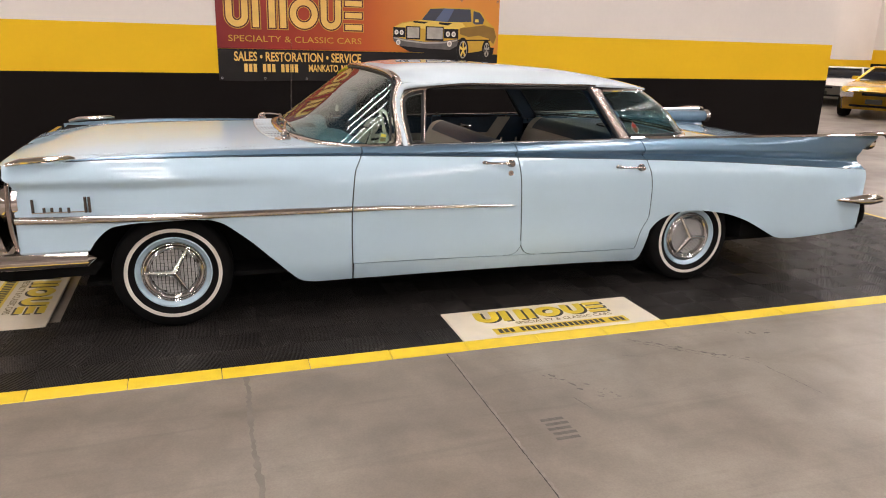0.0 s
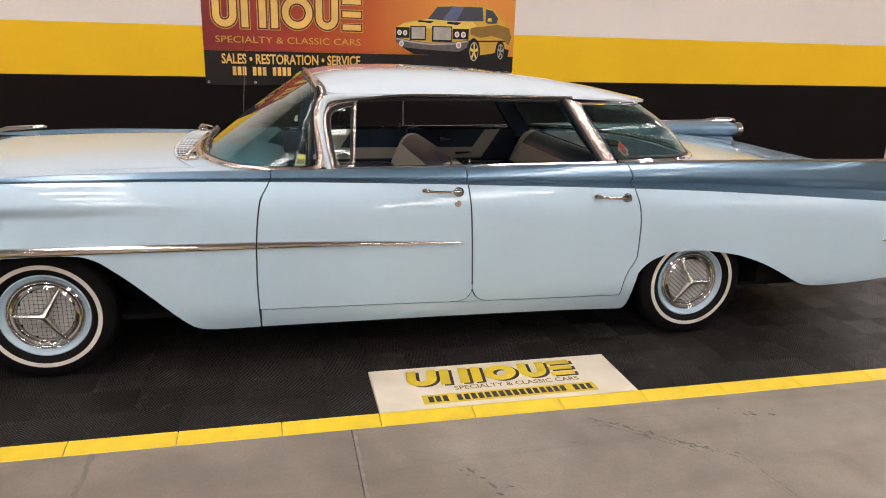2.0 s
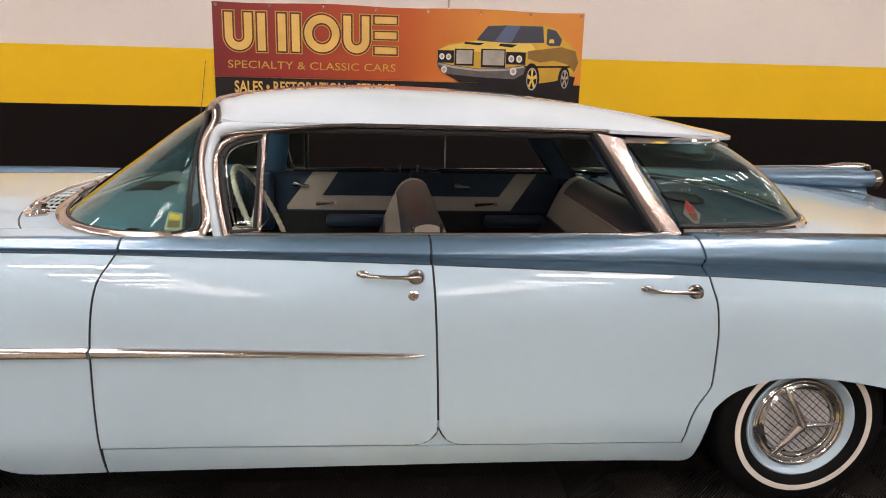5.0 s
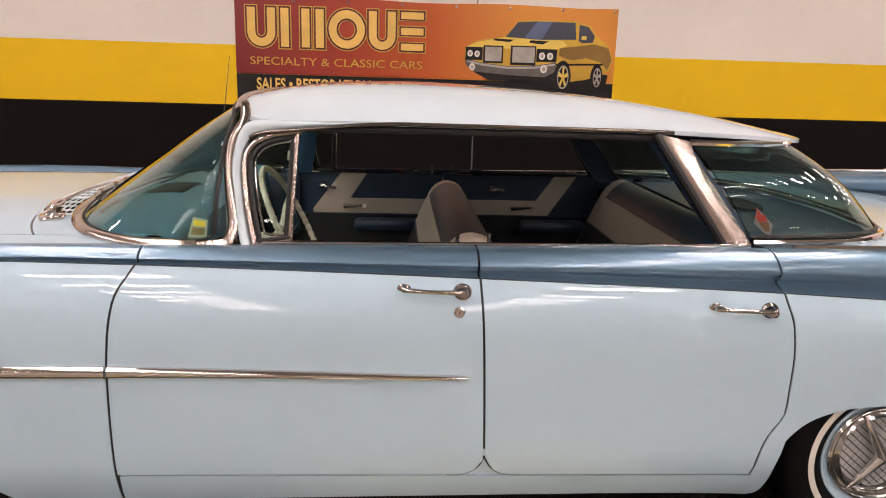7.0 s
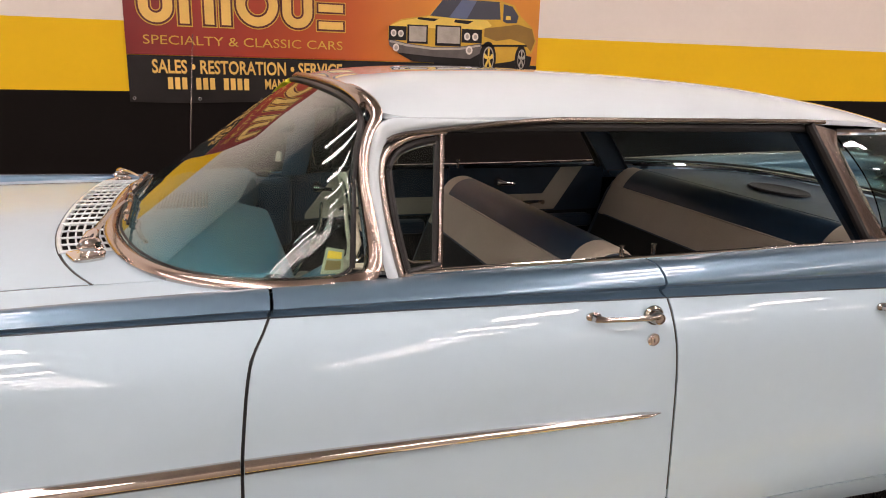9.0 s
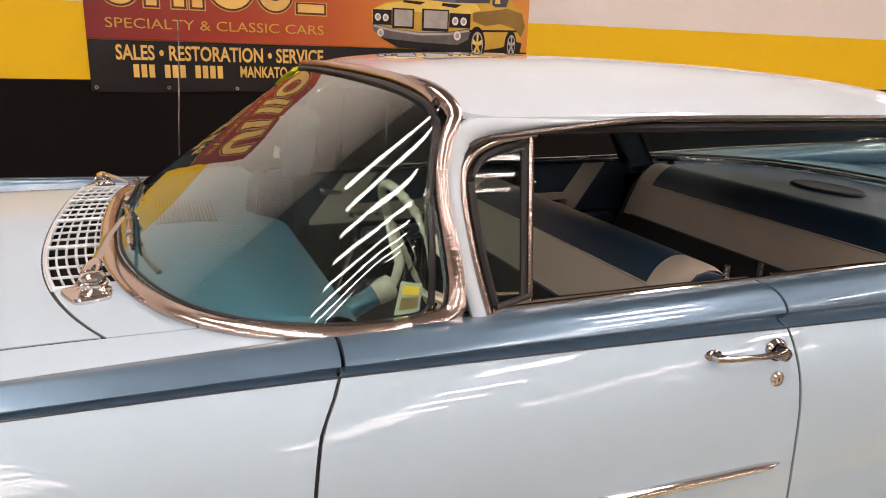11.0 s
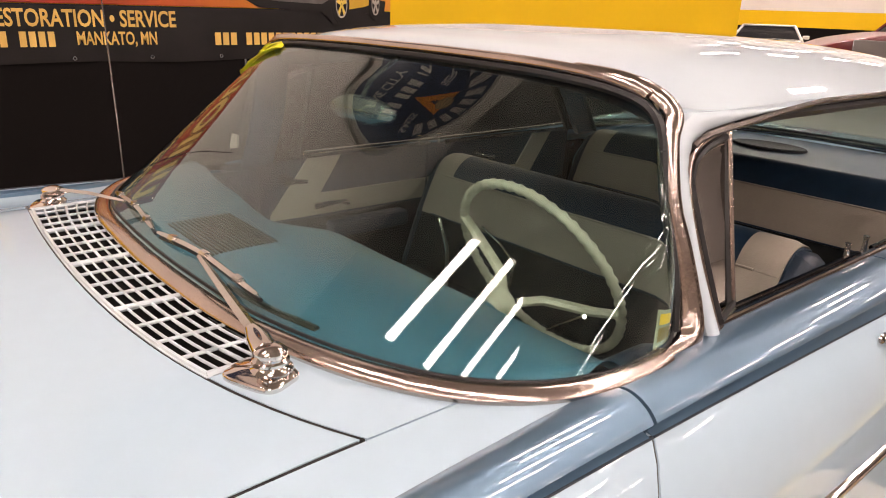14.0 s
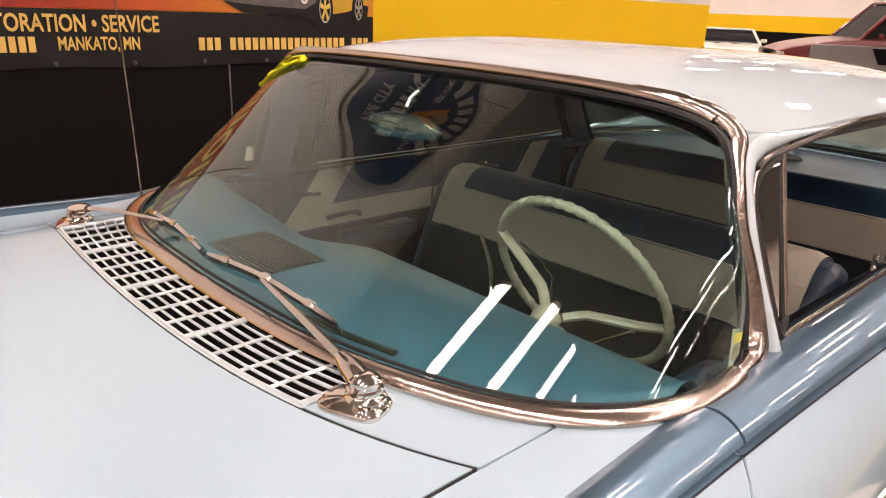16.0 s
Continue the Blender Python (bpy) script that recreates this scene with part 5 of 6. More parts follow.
# inner door panels with cream flashes
for sgn in (-1, 1):
    for nm, xa, xb in (("front_door_panel", 1.10, 1.875), ("rear_door_panel", 1.885, 2.66)):
        inner = lambda x, z: sgn * (YC(x) - (0.035 if sgn < 0 else 0.010) + 0.02 * smooth_step(0.9, 0.5, z))
        p = part(nm, hem(grid(lambda u, v: (lerp(xa, xb, u), inner(lerp(xa, xb, u), lerp(0.36, 0.903, v)), lerp(0.36, 0.903, v)), 20, 10), 0.02, (0, sgn, 0)), NAVY, car, "navy vinyl door panel with cream band")
        # near-black sheet over the panel below the cream band
        part("lower_panel", hem(grid(lambda u, v: (lerp(xa + 0.01, xb - 0.01, u), inner(lerp(xa, xb, u), lerp(0.37, 0.692, v)) - sgn * 0.004, lerp(0.37, 0.692, v)), 12, 8), 0.003, (0, sgn, 0)), WEAVE, p, "near-black lower part of the door panel")
        def flashband(pts, nm2, mat, out):
            bm = bmesh.new()
            bm.faces.new([bm.verts.new((x, inner(x, z) - sgn * out, z)) for x, z in pts])
            part(nm2, hem(bm, 0.004, (0, sgn, 0)), mat, p, "cream vinyl band" if mat is CREAM else "")
        if nm == "front_door_panel":
            flashband([(1.25, 0.70), (1.875, 0.70), (1.875, 0.775), (1.43, 0.775), (1.51, 0.897), (1.385, 0.897), (1.25, 0.72)], "cream_band", CREAM, 0.005)
            hx = 1.40
        else:
            flashband([(1.885, 0.70), (2.41, 0.70), (2.54, 0.897), (2.43, 0.897), (2.345, 0.775), (1.885, 0.775)], "cream_band", CREAM, 0.005)
            hx = 2.22
        part("window_crank", tube([(hx, inner(hx, 0.72) - sgn * 0.02, 0.735), (hx + 0.09, inner(hx, 0.72) - sgn * 0.04, 0.745), (hx + 0.10, inner(hx, 0.72) - sgn * 0.07, 0.747)], [0.012, 0.006, 0.011], 8), CHROME, p)
        part("inner_handle", tube([(hx - 0.10, inner(hx, 0.83) + sgn * 0.002, 0.835), (hx - 0.10, inner(hx, 0.83) - sgn * 0.022, 0.835), (hx - 0.08, inner(hx, 0.83) - sgn * 0.034, 0.833), (hx - 0.035, inner(hx, 0.83) - sgn * 0.036, 0.828)], [0.022, 0.018, 0.009, 0.007], 12), CHROME, p)
        part("arm_rest", soft_box((hx + 0.05, min(inner(hx, 0.6), inner(hx, 0.6) - sgn * 0.07), 0.62), (hx + 0.37, max(inner(hx, 0.6), inner(hx, 0.6) - sgn * 0.07), 0.68), 0.02, 2), NAVY, p)
        part("sill_strip", tube([(lerp(xa + 0.06, xb, k / 10), sgn * (YC(1.6) - 0.03), 0.908) for k in range(11)], 0.007, 6), CHROME, p, "chrome window sill strip")
        lx = xb - 0.05 if xb < 2 else xa + 0.03
        part("lock_knob", tube([(lx, sgn * (YC(1.6) - 0.035), 0.905), (lx, sgn * (YC(1.6) - 0.035), 0.935), (lx, sgn * (YC(1.6) - 0.035), 0.94)], [0.006, 0.0055, 0.007], 10), STEEL, p)

# dashboard: broad painted top, rolled edge, speaker slots, demister slot
DASH_BACK = smooth_curve((0, 0.955), (0.2, 0.965), (0.45, 1.0), (0.62, 1.02), (0.76, 1.05))


def dash(u, v):
    y = lerp(-0.765, 0.765, v)
    a = foot_x(min(abs(y), 0.775)) + 0.002
    if abs(y) > 0.74:
        a = lerp(a, 1.0, (abs(y) - 0.74) / 0.04)
    b = max(lerp(DASH_BACK(abs(y)), 1.042, smooth_step(0.18, 0.0, y)), a + 0.01)
    if u < 0.7:
        t = u / 0.7
        return (lerp(a, b, t), y, lerp(0.920, 0.924, t) + 0.012 * math.sin(math.pi * t) - 0.02 * t * t)
    t = (u - 0.7) / 0.3
    return (b + 0.03 * math.sin(math.pi * t) - 0.05 * t * t, y, 0.902 - 0.19 * t)


dash_board = part("dashboard", grid(dash, 30, 60), DASH, car, "teal blue painted metal dashboard")
for k in range(16):
    x = lerp(0.735, 0.868, k / 15)
    z = 0.9245 + 0.0075 * math.sin(math.pi * min(1, (x - 0.64) / 0.32))
    part("speaker_slot", tube([(x, lerp(-0.06, 0.175, j / 6) + 0.05 * (x - 0.8), z) for j in range(7)], 0.0026, 6), INK_DARK, dash_board)
part("demister_slot", tube([(foot_x(y) + 0.06, y, 0.9275) for y in [lerp(-0.22, -0.45, k / 10) for k in range(11)]], 0.006, 6), INK_DARK, dash_board)
part("demister_slot", tube([(foot_x(y) + 0.06, y, 0.9275) for y in [lerp(0.22, 0.45, k / 10) for k in range(11)]], 0.006, 6), INK_DARK, dash_board)
for sgn in (-1, 1):
    part("hinge_pillar_panel", soft_box((1.0, min(sgn * 0.70, sgn * 0.762), 0.60), (1.19, max(sgn * 0.70, sgn * 0.762), 0.893), 0.028, 4), NAVY, car, "navy hinge pillar panel")

# steering wheel with finger grips, column, shift lever
sw = new("steering_wheel")
sw.parent = car
sw["label"] = "ivory two-spoke steering wheel with finger grips and horn bar"
SWM = pose(1.312, -0.345, 0.866) @ pose(0, 0, 0, 0, 64, 0)


def on_wheel(*pts):
    """Points in the wheel's own plane, the third number its depth towards the dashboard."""
    return [SWM @ Vector((a, b, -d)) for a, b, d in pts]


SCALLOPS = 52
ring = []
for k in range(SCALLOPS * 6):
    a = 2 * math.pi * k / (SCALLOPS * 6)
    ring.append((SWM @ Vector((0.213 * math.cos(a), 0.213 * math.sin(a), 0)), 0.0098 + 0.0015 * math.cos(a * SCALLOPS)))
part("rim", tube([p for p, r in ring], [r for p, r in ring], 10, closed=True), IVORY, sw)
part("spoke", tube(on_wheel((-0.086, 0.196, 0.0), (-0.060, 0.140, 0.020), (-0.012, 0.062, 0.047), (0.004, 0.030, 0.078), (0, 0, 0.100)), [0.0115, 0.0125, 0.013, 0.012, 0.013], 8, flat=0.75), IVORY, sw)
part("spoke", tube(on_wheel((0.034, -0.211, 0.0), (0.034, -0.150, 0.020), (0.032, -0.075, 0.036), (0.028, -0.046, 0.046), (0.016, -0.015, 0.085)), [0.0115, 0.013, 0.0135, 0.013, 0.012], 8, flat=0.75), IVORY, sw)
part("hub", revolve([(0.026, -0.14), (0.030, -0.115), (0.028, -0.098), (0.020, -0.092), (0, -0.090)], 28, SWM @ pose(0, 0, 0, 90, 0, 0)), IVORY, sw)
part("horn_bar", tube(on_wheel((-0.066, 0.150, -0.004), (-0.030, 0.108, -0.006), (0.008, 0.074, -0.002), (0.022, 0.052, 0.040), (0.020, 0.026, 0.084)), [0.0028, 0.0028, 0.0034, 0.0034, 0.003], 8), CHROME, sw, "thin chrome horn bar")
part("horn_bar", tube(on_wheel((-0.012, 0.085, 0.030), (0.020, 0.064, 0.050), (0.030, 0.040, 0.088)), [0.004, 0.0048, 0.004], 8), CHROME, sw, "chrome spoke edge")
part("column", tube([SWM @ Vector((0, 0, -0.12)), SWM @ Vector((0, 0, -0.40))], 0.024, 14), DASH, sw)
part("shift_lever", tube([(1.085, -0.325, 0.790), (1.135, -0.262, 0.848), (1.170, -0.220, 0.898), (1.175, -0.208, 0.915), (1.182, -0.175, 0.957)], [0.0045, 0.0042, 0.0045, 0.0048, 0.0042], 8), CHROME, sw, "bent chrome shift lever")
part("signal_lever", tube(on_wheel((0.075, -0.070, 0.075), (0.060, -0.10, 0.060), (0.009, -0.17, 0.055)), [0.0035, 0.0032, 0.0045], 8), CHROME, sw, "short chrome signal lever")

# papers on the glass
def on_shield(s0, s1, v0, v1, out):
    return hem(grid(lambda u, v: shield(lerp(s0, s1, u), lerp(v0, v1, v), out), 6, 6), 0.001, (0.5, 0, -0.5))


STICKER = surface("pale_green_paper", (0.40, 0.42, 0.30), 0.6, vary=0.1, scale=30)
st = part("sticker", on_shield(-0.895, -0.815, 0.06, 0.235, -0.006), STICKER, windshield, "pale green service sticker with dark bars")
part("print_bar", on_shield(-0.884, -0.826, 0.085, 0.150, -0.0045), surface("olive_print", (0.16, 0.13, 0.04), 0.6), st)
part("print_bar", on_shield(-0.884, -0.826, 0.165, 0.215, -0.0045), INK_YELLOW, st)
part("sticker", on_shield(0.87, 0.93, 0.16, 0.32, -0.006), SIGN_CREAM, windshield, "white square paper sticker")
MARKER = surface("yellow_marker", (0.75, 0.68, 0.02), 0.6)
for stroke in (((0.66, 0.93), (0.58, 0.965), (0.50, 0.975)), ((0.66, 0.93), (0.64, 0.87), (0.58, 0.88), (0.54, 0.84), (0.58, 0.79), (0.66, 0.79)), ((0.50, 0.92), (0.44, 0.955), (0.37, 0.965), (0.36, 0.93), (0.43, 0.90), (0.50, 0.92)), ((0.37, 0.965), (0.42, 0.90), (0.50, 0.83))):
    pts = [shield(lerp(p[0], q[0], k / 5), lerp(p[1], q[1], k / 5), 0.006) for p, q in zip(stroke, stroke[1:]) for k in range(6)]
    part("marker_stroke", tube(pts, 0.011, 6, flat=0.3), MARKER, windshield, "yellow marker stroke on the glass")
# inside mirror on a short stem
mirror = part("rear_view_mirror", revolve([(0, -0.006), (0.9, -0.006), (1.0, 0.0), (1.0, 0.010), (0.86, 0.022), (0.45, 0.030), (0, 0.032)], 32, pose(1.105, -0.01, 1.168, 0, 0, 96) @ Matrix.Diagonal((0.105, 1, 0.030, 1))), STEEL, car, "bright-backed oval inside mirror")
part("stem", tube([(1.09, -0.01, 1.175), (1.12, -0.01, 1.225), (1.195, -0.01, 1.275)], 0.006, 8), CHROME, mirror)
# club decal on the rear side glass
def on_back(pts, out):
    bm = bmesh.new()
    bm.faces.new([bm.verts.new(back(a, b, out)) for a, b in pts])
    return hem(bm, 0.0008, (0, 0.5, 0))


dec = part("decal", on_back([(-0.932, 0.04), (-0.900, 0.17), (-0.928, 0.32), (-0.966, 0.18)], 0.005), surface("pale_film", (0.16, 0.17, 0.17), 0.5), rear_glass, "small diamond club decal with a red flame")
part("flame", on_back([(-0.947, 0.19), (-0.952, 0.26), (-0.942, 0.25), (-0.933, 0.33), (-0.925, 0.25), (-0.914, 0.26), (-0.918, 0.19)], 0.0075), surface("red_print", (0.26, 0.03, 0.02), 0.5), dec, "red flame")
part("crest_base", on_back([(-0.942, 0.10), (-0.922, 0.10), (-0.915, 0.185), (-0.949, 0.185)], 0.0075), surface("brown_print", (0.12, 0.07, 0.03), 0.5), dec, "brown crest base")


# ---- banner on the display wall ----
def flat_poly(pts, y, bm=None):
    """A flat outline of (x, z) on the wall, a few millimetres thick."""
    bm = bm or bmesh.new()
    a = [bm.verts.new((x, y, z)) for x, z in pts]
    bm.faces.new(a)
    return hem(bm, 0.002, (0, 1, 0))


def oval(cx, cz, rx, rz, n=28):
    return [(cx + rx * math.cos(2 * math.pi * k / n), cz + rz * math.sin(2 * math.pi * k / n)) for k in range(n)]


def words(text, x0, x1, z0, z1, y, mat, parent, name="lettering", up=None, weight=0.012):
    """Built-in lettering stretched into the box x0..x1, z0..z1."""
    cu = bpy.data.curves.new(name, "FONT")
    cu.body, cu.size, cu.extrude, cu.resolution_u, cu.offset = text, 1.0, 0.0, 3, weight
    tmp = new(name, cu)
    bpy.context.view_layer.update()
    me = bpy.data.meshes.new_from_object(tmp.evaluated_get(bpy.context.evaluated_depsgraph_get()))
    bpy.data.objects.remove(tmp)
    xs, ys = [v.co.x for v in me.vertices], [v.co.y for v in me.vertices]
    for v in me.vertices:
        a, b = (v.co.x - min(xs)) / (max(xs) - min(xs)), (v.co.y - min(ys)) / (max(ys) - min(ys))
        v.co = (lerp(x0, x1, a), y, lerp(z0, z1, b)) if up is None else up(a, b)
    # one part for each letter
    bm = bmesh.new()
    bm.from_mesh(me)
    bm.verts.index_update()
    left = set(bm.verts)
    while left:
        group, todo = set(), [left.pop()]
        while todo:
            q = todo.pop()
            group.add(q)
            for e in q.link_edges:
                o = e.other_vert(q)
                if o in left:
                    left.discard(o)
                    todo.append(o)
        one = bmesh.new()
        match = {q: one.verts.new(q.co) for q in sorted(group, key=lambda k: k.index)}
        for f in bm.faces:
            if f.verts[0] in group:
                one.faces.new([match[q] for q in f.verts])
        part("letter", one, mat, parent, smooth=False, normals=False)
    bm.free()
    bpy.data.meshes.remove(me)


def banner_cloth():
    """Printed vinyl: dark red fading to orange above, black below, with soft folds."""
    m = surface("banner_vinyl", (0.5, 0.2, 0.05), 0.38, vary=0.03, scale=3)
    t = m.node_tree
    b = t.nodes["Principled BSDF"]
    c = t.nodes.new("ShaderNodeTexCoord")
    sep = t.nodes.new("ShaderNodeSeparateXYZ")
    t.links.new(c.outputs["Object"], sep.inputs[0])
    r = t.nodes.new("ShaderNodeMapRange")
    r.inputs[1].default_value, r.inputs[2].default_value = 0.39, 3.4
    t.links.new(sep.outputs[0], r.inputs[0])
    ramp = t.nodes.new("ShaderNodeValToRGB")
    e = ramp.color_ramp.elements
    e[0].position, e[0].color = 0.0, (0.20, 0.010, 0.012, 1)
    e[1].position, e[1].color = 1.0, (0.70, 0.26, 0.03, 1)
    for p, col in ((0.25, (0.36, 0.028, 0.010, 1)), (0.5, (0.52, 0.09, 0.010, 1)), (0.75, (0.72, 0.27, 0.03, 1))):
        k = e.new(p)
        k.color = col
    t.links.new(r.outputs[0], ramp.inputs[0])
    t.links.new(ramp.outputs[0], b.inputs["Base Color"])
    return m


BX0, BX1, BZ0, BZ1 = 0.39, 3.41, 1.02, 1.915
BY = WALL_Y - 0.012
banner = thing("banner", "red, orange and black vinyl banner with gold lettering and car picture", "banner")
GOLD = surface("gold_print", (0.62, 0.36, 0.05), 0.4, vary=0.15, scale=8)
GOLD_PALE = surface("pale_gold_print", (0.80, 0.50, 0.13), 0.4, vary=0.1, scale=8)
BLACK_PRINT = surface("black_print", (0.011, 0.0085, 0.0085), 0.42, vary=0.2, spec=0.3)


def cloth(z0, z1, nz):
    def f(u, v):
        x, z = lerp(BX0, BX1, u), lerp(z0, z1, v)
        return (x, BY - 0.003 * math.sin(9 * x + 4 * z) - 0.002 * math.sin(23 * x - 9 * z), z - 0.006 * math.sin(math.pi * u * 5) * (1 if z < 1.1 or z > 1.85 else 0))
    return hem(grid(f, 60, nz), 0.004, (0, 1, 0))


part("printed_cloth", cloth(1.335, BZ1, 16), banner_cloth(), banner, "red to orange print")
part("black_cloth", cloth(BZ0, 1.332, 8), BLACK_PRINT, banner, "black print")
PY = BY - 0.008
# the name is drawn as plain golden shapes
def band(pts, half, closed=False):
    """A flat band along (x, z) points as quads."""
    pts = [Vector(p) for p in pts]
    n, edge = len(pts), []
    for k, p in enumerate(pts):
        a = pts[k - 1] if (k or closed) else p
        b = pts[(k + 1) % n] if (k < n - 1 or closed) else p
        d = (b - a).normalized()
        edge.append((p + Vector((-d.y, d.x)) * half, p - Vector((-d.y, d.x)) * half))
    return [(edge[k][0], edge[k][1], edge[(k + 1) % n][1], edge[(k + 1) % n][0]) for k in range(n if closed else n - 1)]


def plain_shape(kind, w, h, t):
    """Quads of a simple form in a box w by h, of stroke t: cup, posts, post, ring or rungs."""
    q = t / 2
    if kind == "cup":
        r = w / 2 - q
        return band([(q, h)] + [(w / 2 - r * math.cos(math.pi * k / 14), q + r * (1 - math.sin(math.pi * k / 14))) for k in range(15)] + [(w - q, h)], q)
    if kind == "ring":
        return band([(w / 2 + (w / 2 - q) * math.cos(2 * math.pi * k / 28), h / 2 + (h / 2 - q) * math.sin(2 * math.pi * k / 28)) for k in range(28)], q, True)
    if kind == "posts":
        return [((0, 0), (t, 0), (t, h), (0, h)), ((w - t, 0), (w, 0), (w, h), (w - t, h))]
    if kind == "rungs":
        return [((0, a), (w, a), (w, a + t * 0.85), (0, a + t * 0.85)) for a in (0, (h - t * 0.85) / 2, h - t * 0.85)]
    return [((0, 0), (w, 0), (w, h), (0, h))]


def shape_mesh(quads, place):
    bm = bmesh.new()
    for quad in quads:
        bm.faces.new([bm.verts.new(place(p[0], p[1])) for p in quad])
    bmesh.ops.remove_doubles(bm, verts=bm.verts, dist=0.0004)
    return bm


NAME_SHAPES = (("cup", 0.485, 0.70), ("posts", 0.742, 0.965), ("post", 1.012, 1.075), ("ring", 1.112, 1.395), ("cup", 1.425, 1.635), ("rungs", 1.678, 1.855))
for kind, a, b in NAME_SHAPES:
    for nm, grow, dy, mat in (("name_outline", 0.020, 0.0025, GOLD), ("name_gap", 0.013, 0.0015, surface("dark_red_print", (0.10, 0.012, 0.008), 0.4)), ("name_block", 0.0, 0.0, GOLD_PALE)):
        quads = plain_shape(kind, b - a + 2 * grow, 0.29 + 2 * grow, min(b - a, 0.062) + 2 * grow)
        part(nm, shape_mesh(quads, lambda x, z: (a - grow + x, PY + dy, 1.545 - grow + z)), mat, banner, "golden shape of a name" if grow == 0 else "", normals=False)
words("SPECIALTY & CLASSIC CARS", 0.50, 1.85, 1.405, 1.465, PY, GOLD, banner, weight=0.0)
words("SALES \u2022 RESTORATION \u2022 SERVICE", 0.545, 1.845, 1.213, 1.307, PY, GOLD_PALE, banner, weight=0.024)
words("MANKATO, MN", 1.29, 1.725, 1.103, 1.190, PY, GOLD_PALE, banner, weight=0.024)
for x in [0.64 + k * 0.046 for k in range(12) if k not in (3, 7)]:
    part("number_bar", flat_poly([(x, 1.108), (x + 0.033, 1.108), (x + 0.033, 1.188), (x, 1.188)], PY), GOLD_PALE, banner)
for k in range(25):
    if k in (3, 21):
        continue
    x = 2.08 + k * 0.0515
    part("address_bar", flat_poly([(x, 1.11), (x + 0.038, 1.11), (x + 0.038, 1.185), (x, 1.185)], PY), GOLD_PALE, banner)
for k in range(8):
    for z in (BZ0 + 0.025, BZ1 - 0.025):
        x = lerp(BX0 + 0.03, BX1 - 0.03, k / 7)
        part("eyelet", revolve([(0.012, 0), (0.012, 0.004), (0.006, 0.004), (0.005, 0.0)], 14, pose(x, PY + 0.002, z, 0, 0, 180)), STEEL, banner)

# picture of a yellow coupe on the banner
C_YEL = surface("picture_yellow", (0.62, 0.36, 0.03), 0.4, vary=0.12, scale=6)
C_DARK = surface("picture_dark_yellow", (0.26, 0.14, 0.02), 0.4, vary=0.15, scale=6)
C_GLASS = surface("picture_glass", (0.05, 0.055, 0.08), 0.35)
C_GREY = surface("picture_silver", (0.42, 0.38, 0.34), 0.4, vary=0.2, scale=14)


def pic(pts, mat, k, name="picture_piece"):
    """A printed shape; x and z in centimetres from the corner of the picture."""
    part(name, flat_poly([(2.18 + x / 100, 1.24 + z / 100) for x, z in pts], PY - 0.0008 * k), mat, banner)


C_LIGHT = surface("picture_pale_yellow", (0.80, 0.56, 0.10), 0.4, vary=0.1, scale=9)
pic([(8, 16), (20, 10), (66, 8), (75, 0), (84, 0), (90, 9), (106, 7), (110, 2), (116, 4), (118, 16), (80, 22)], BLACK_PRINT, 0)
pic([(1, 25), (1, 34), (3, 36), (11, 40), (28, 43), (33, 44), (43, 56), (57, 57), (89, 57), (101, 54), (107, 46), (117, 38), (121, 28), (118, 19), (112, 16), (100, 12), (87, 10), (77, 15), (74, 19), (36, 18)], C_YEL, 1)
pic([(77, 36), (105, 40), (117, 37), (120, 28), (117, 20), (111, 26), (99, 29), (87, 27), (77, 30)], C_DARK, 2)
pic([(11, 39), (32, 43), (79, 42), (83, 38), (72, 34), (2, 35)], C_LIGHT, 2)
pic([(33, 43.5), (42.5, 55), (57, 56), (88.5, 56), (90, 43), (60, 42)], C_GLASS, 3)
pic([(58, 56), (70, 56), (62, 42), (48, 43)], surface("picture_blue_glass", (0.10, 0.13, 0.24), 0.35), 4)
pic([(92, 54.5), (99.5, 53), (105, 46), (103.5, 41), (95, 40.5), (92, 42)], C_GLASS, 3)
pic([(94, 43), (98.5, 43), (98, 46), (94.5, 46)], C_LIGHT, 5)
pic([(24, 42), (40, 41.5), (36, 39.5), (23, 40.5)], BLACK_PRINT, 4)
pic([(53, 41.5), (68, 41), (63, 38.5), (52, 39.5)], BLACK_PRINT, 4)
pic([(75, 24), (113, 25), (113, 23.6), (75, 22.4)], BLACK_PRINT, 4)
pic([(1, 26), (15, 23), (36, 21), (58, 22), (75, 25), (75, 18), (66, 13), (36, 14), (9, 16), (2, 21)], surface("picture_dark_silver", (0.12, 0.105, 0.10), 0.4, vary=0.3, scale=12), 3)
pic([(2, 25), (15, 22.4), (36, 20.4), (58, 21.2), (74, 24), (74, 22.6), (58, 19.6), (36, 18.8), (15, 20.8), (2, 23.4)], C_GREY, 4)
for a, b, c, d in ((15.5, 23, 31.5, 36.5), (37.5, 22, 58, 37), (1.5, 25, 15, 35), (58.5, 25, 75, 35)):
    pic([(a, b), (c, b), (c, d), (a, d)], BLACK_PRINT, 4)
for a, b, c, d in ((17, 24.5, 30.3, 35.5), (39, 24, 57, 36)):
    pic([(a, b), (c, b), (c, d), (a, d)], C_GREY, 5)
for cx, cz, r in ((5, 30, 2.2), (10.6, 29.8, 2.2), (63, 29.5, 2.5), (69.6, 29.5, 2.5), (7, 19.6, 2.4), (65, 19.4, 2.8)):
    pic(oval(cx, cz, r, r * 1.15, 16), WALL_WHITE, 5)
    pic(oval(cx, cz, r * 0.55, r * 0.65, 12), C_GREY, 6)
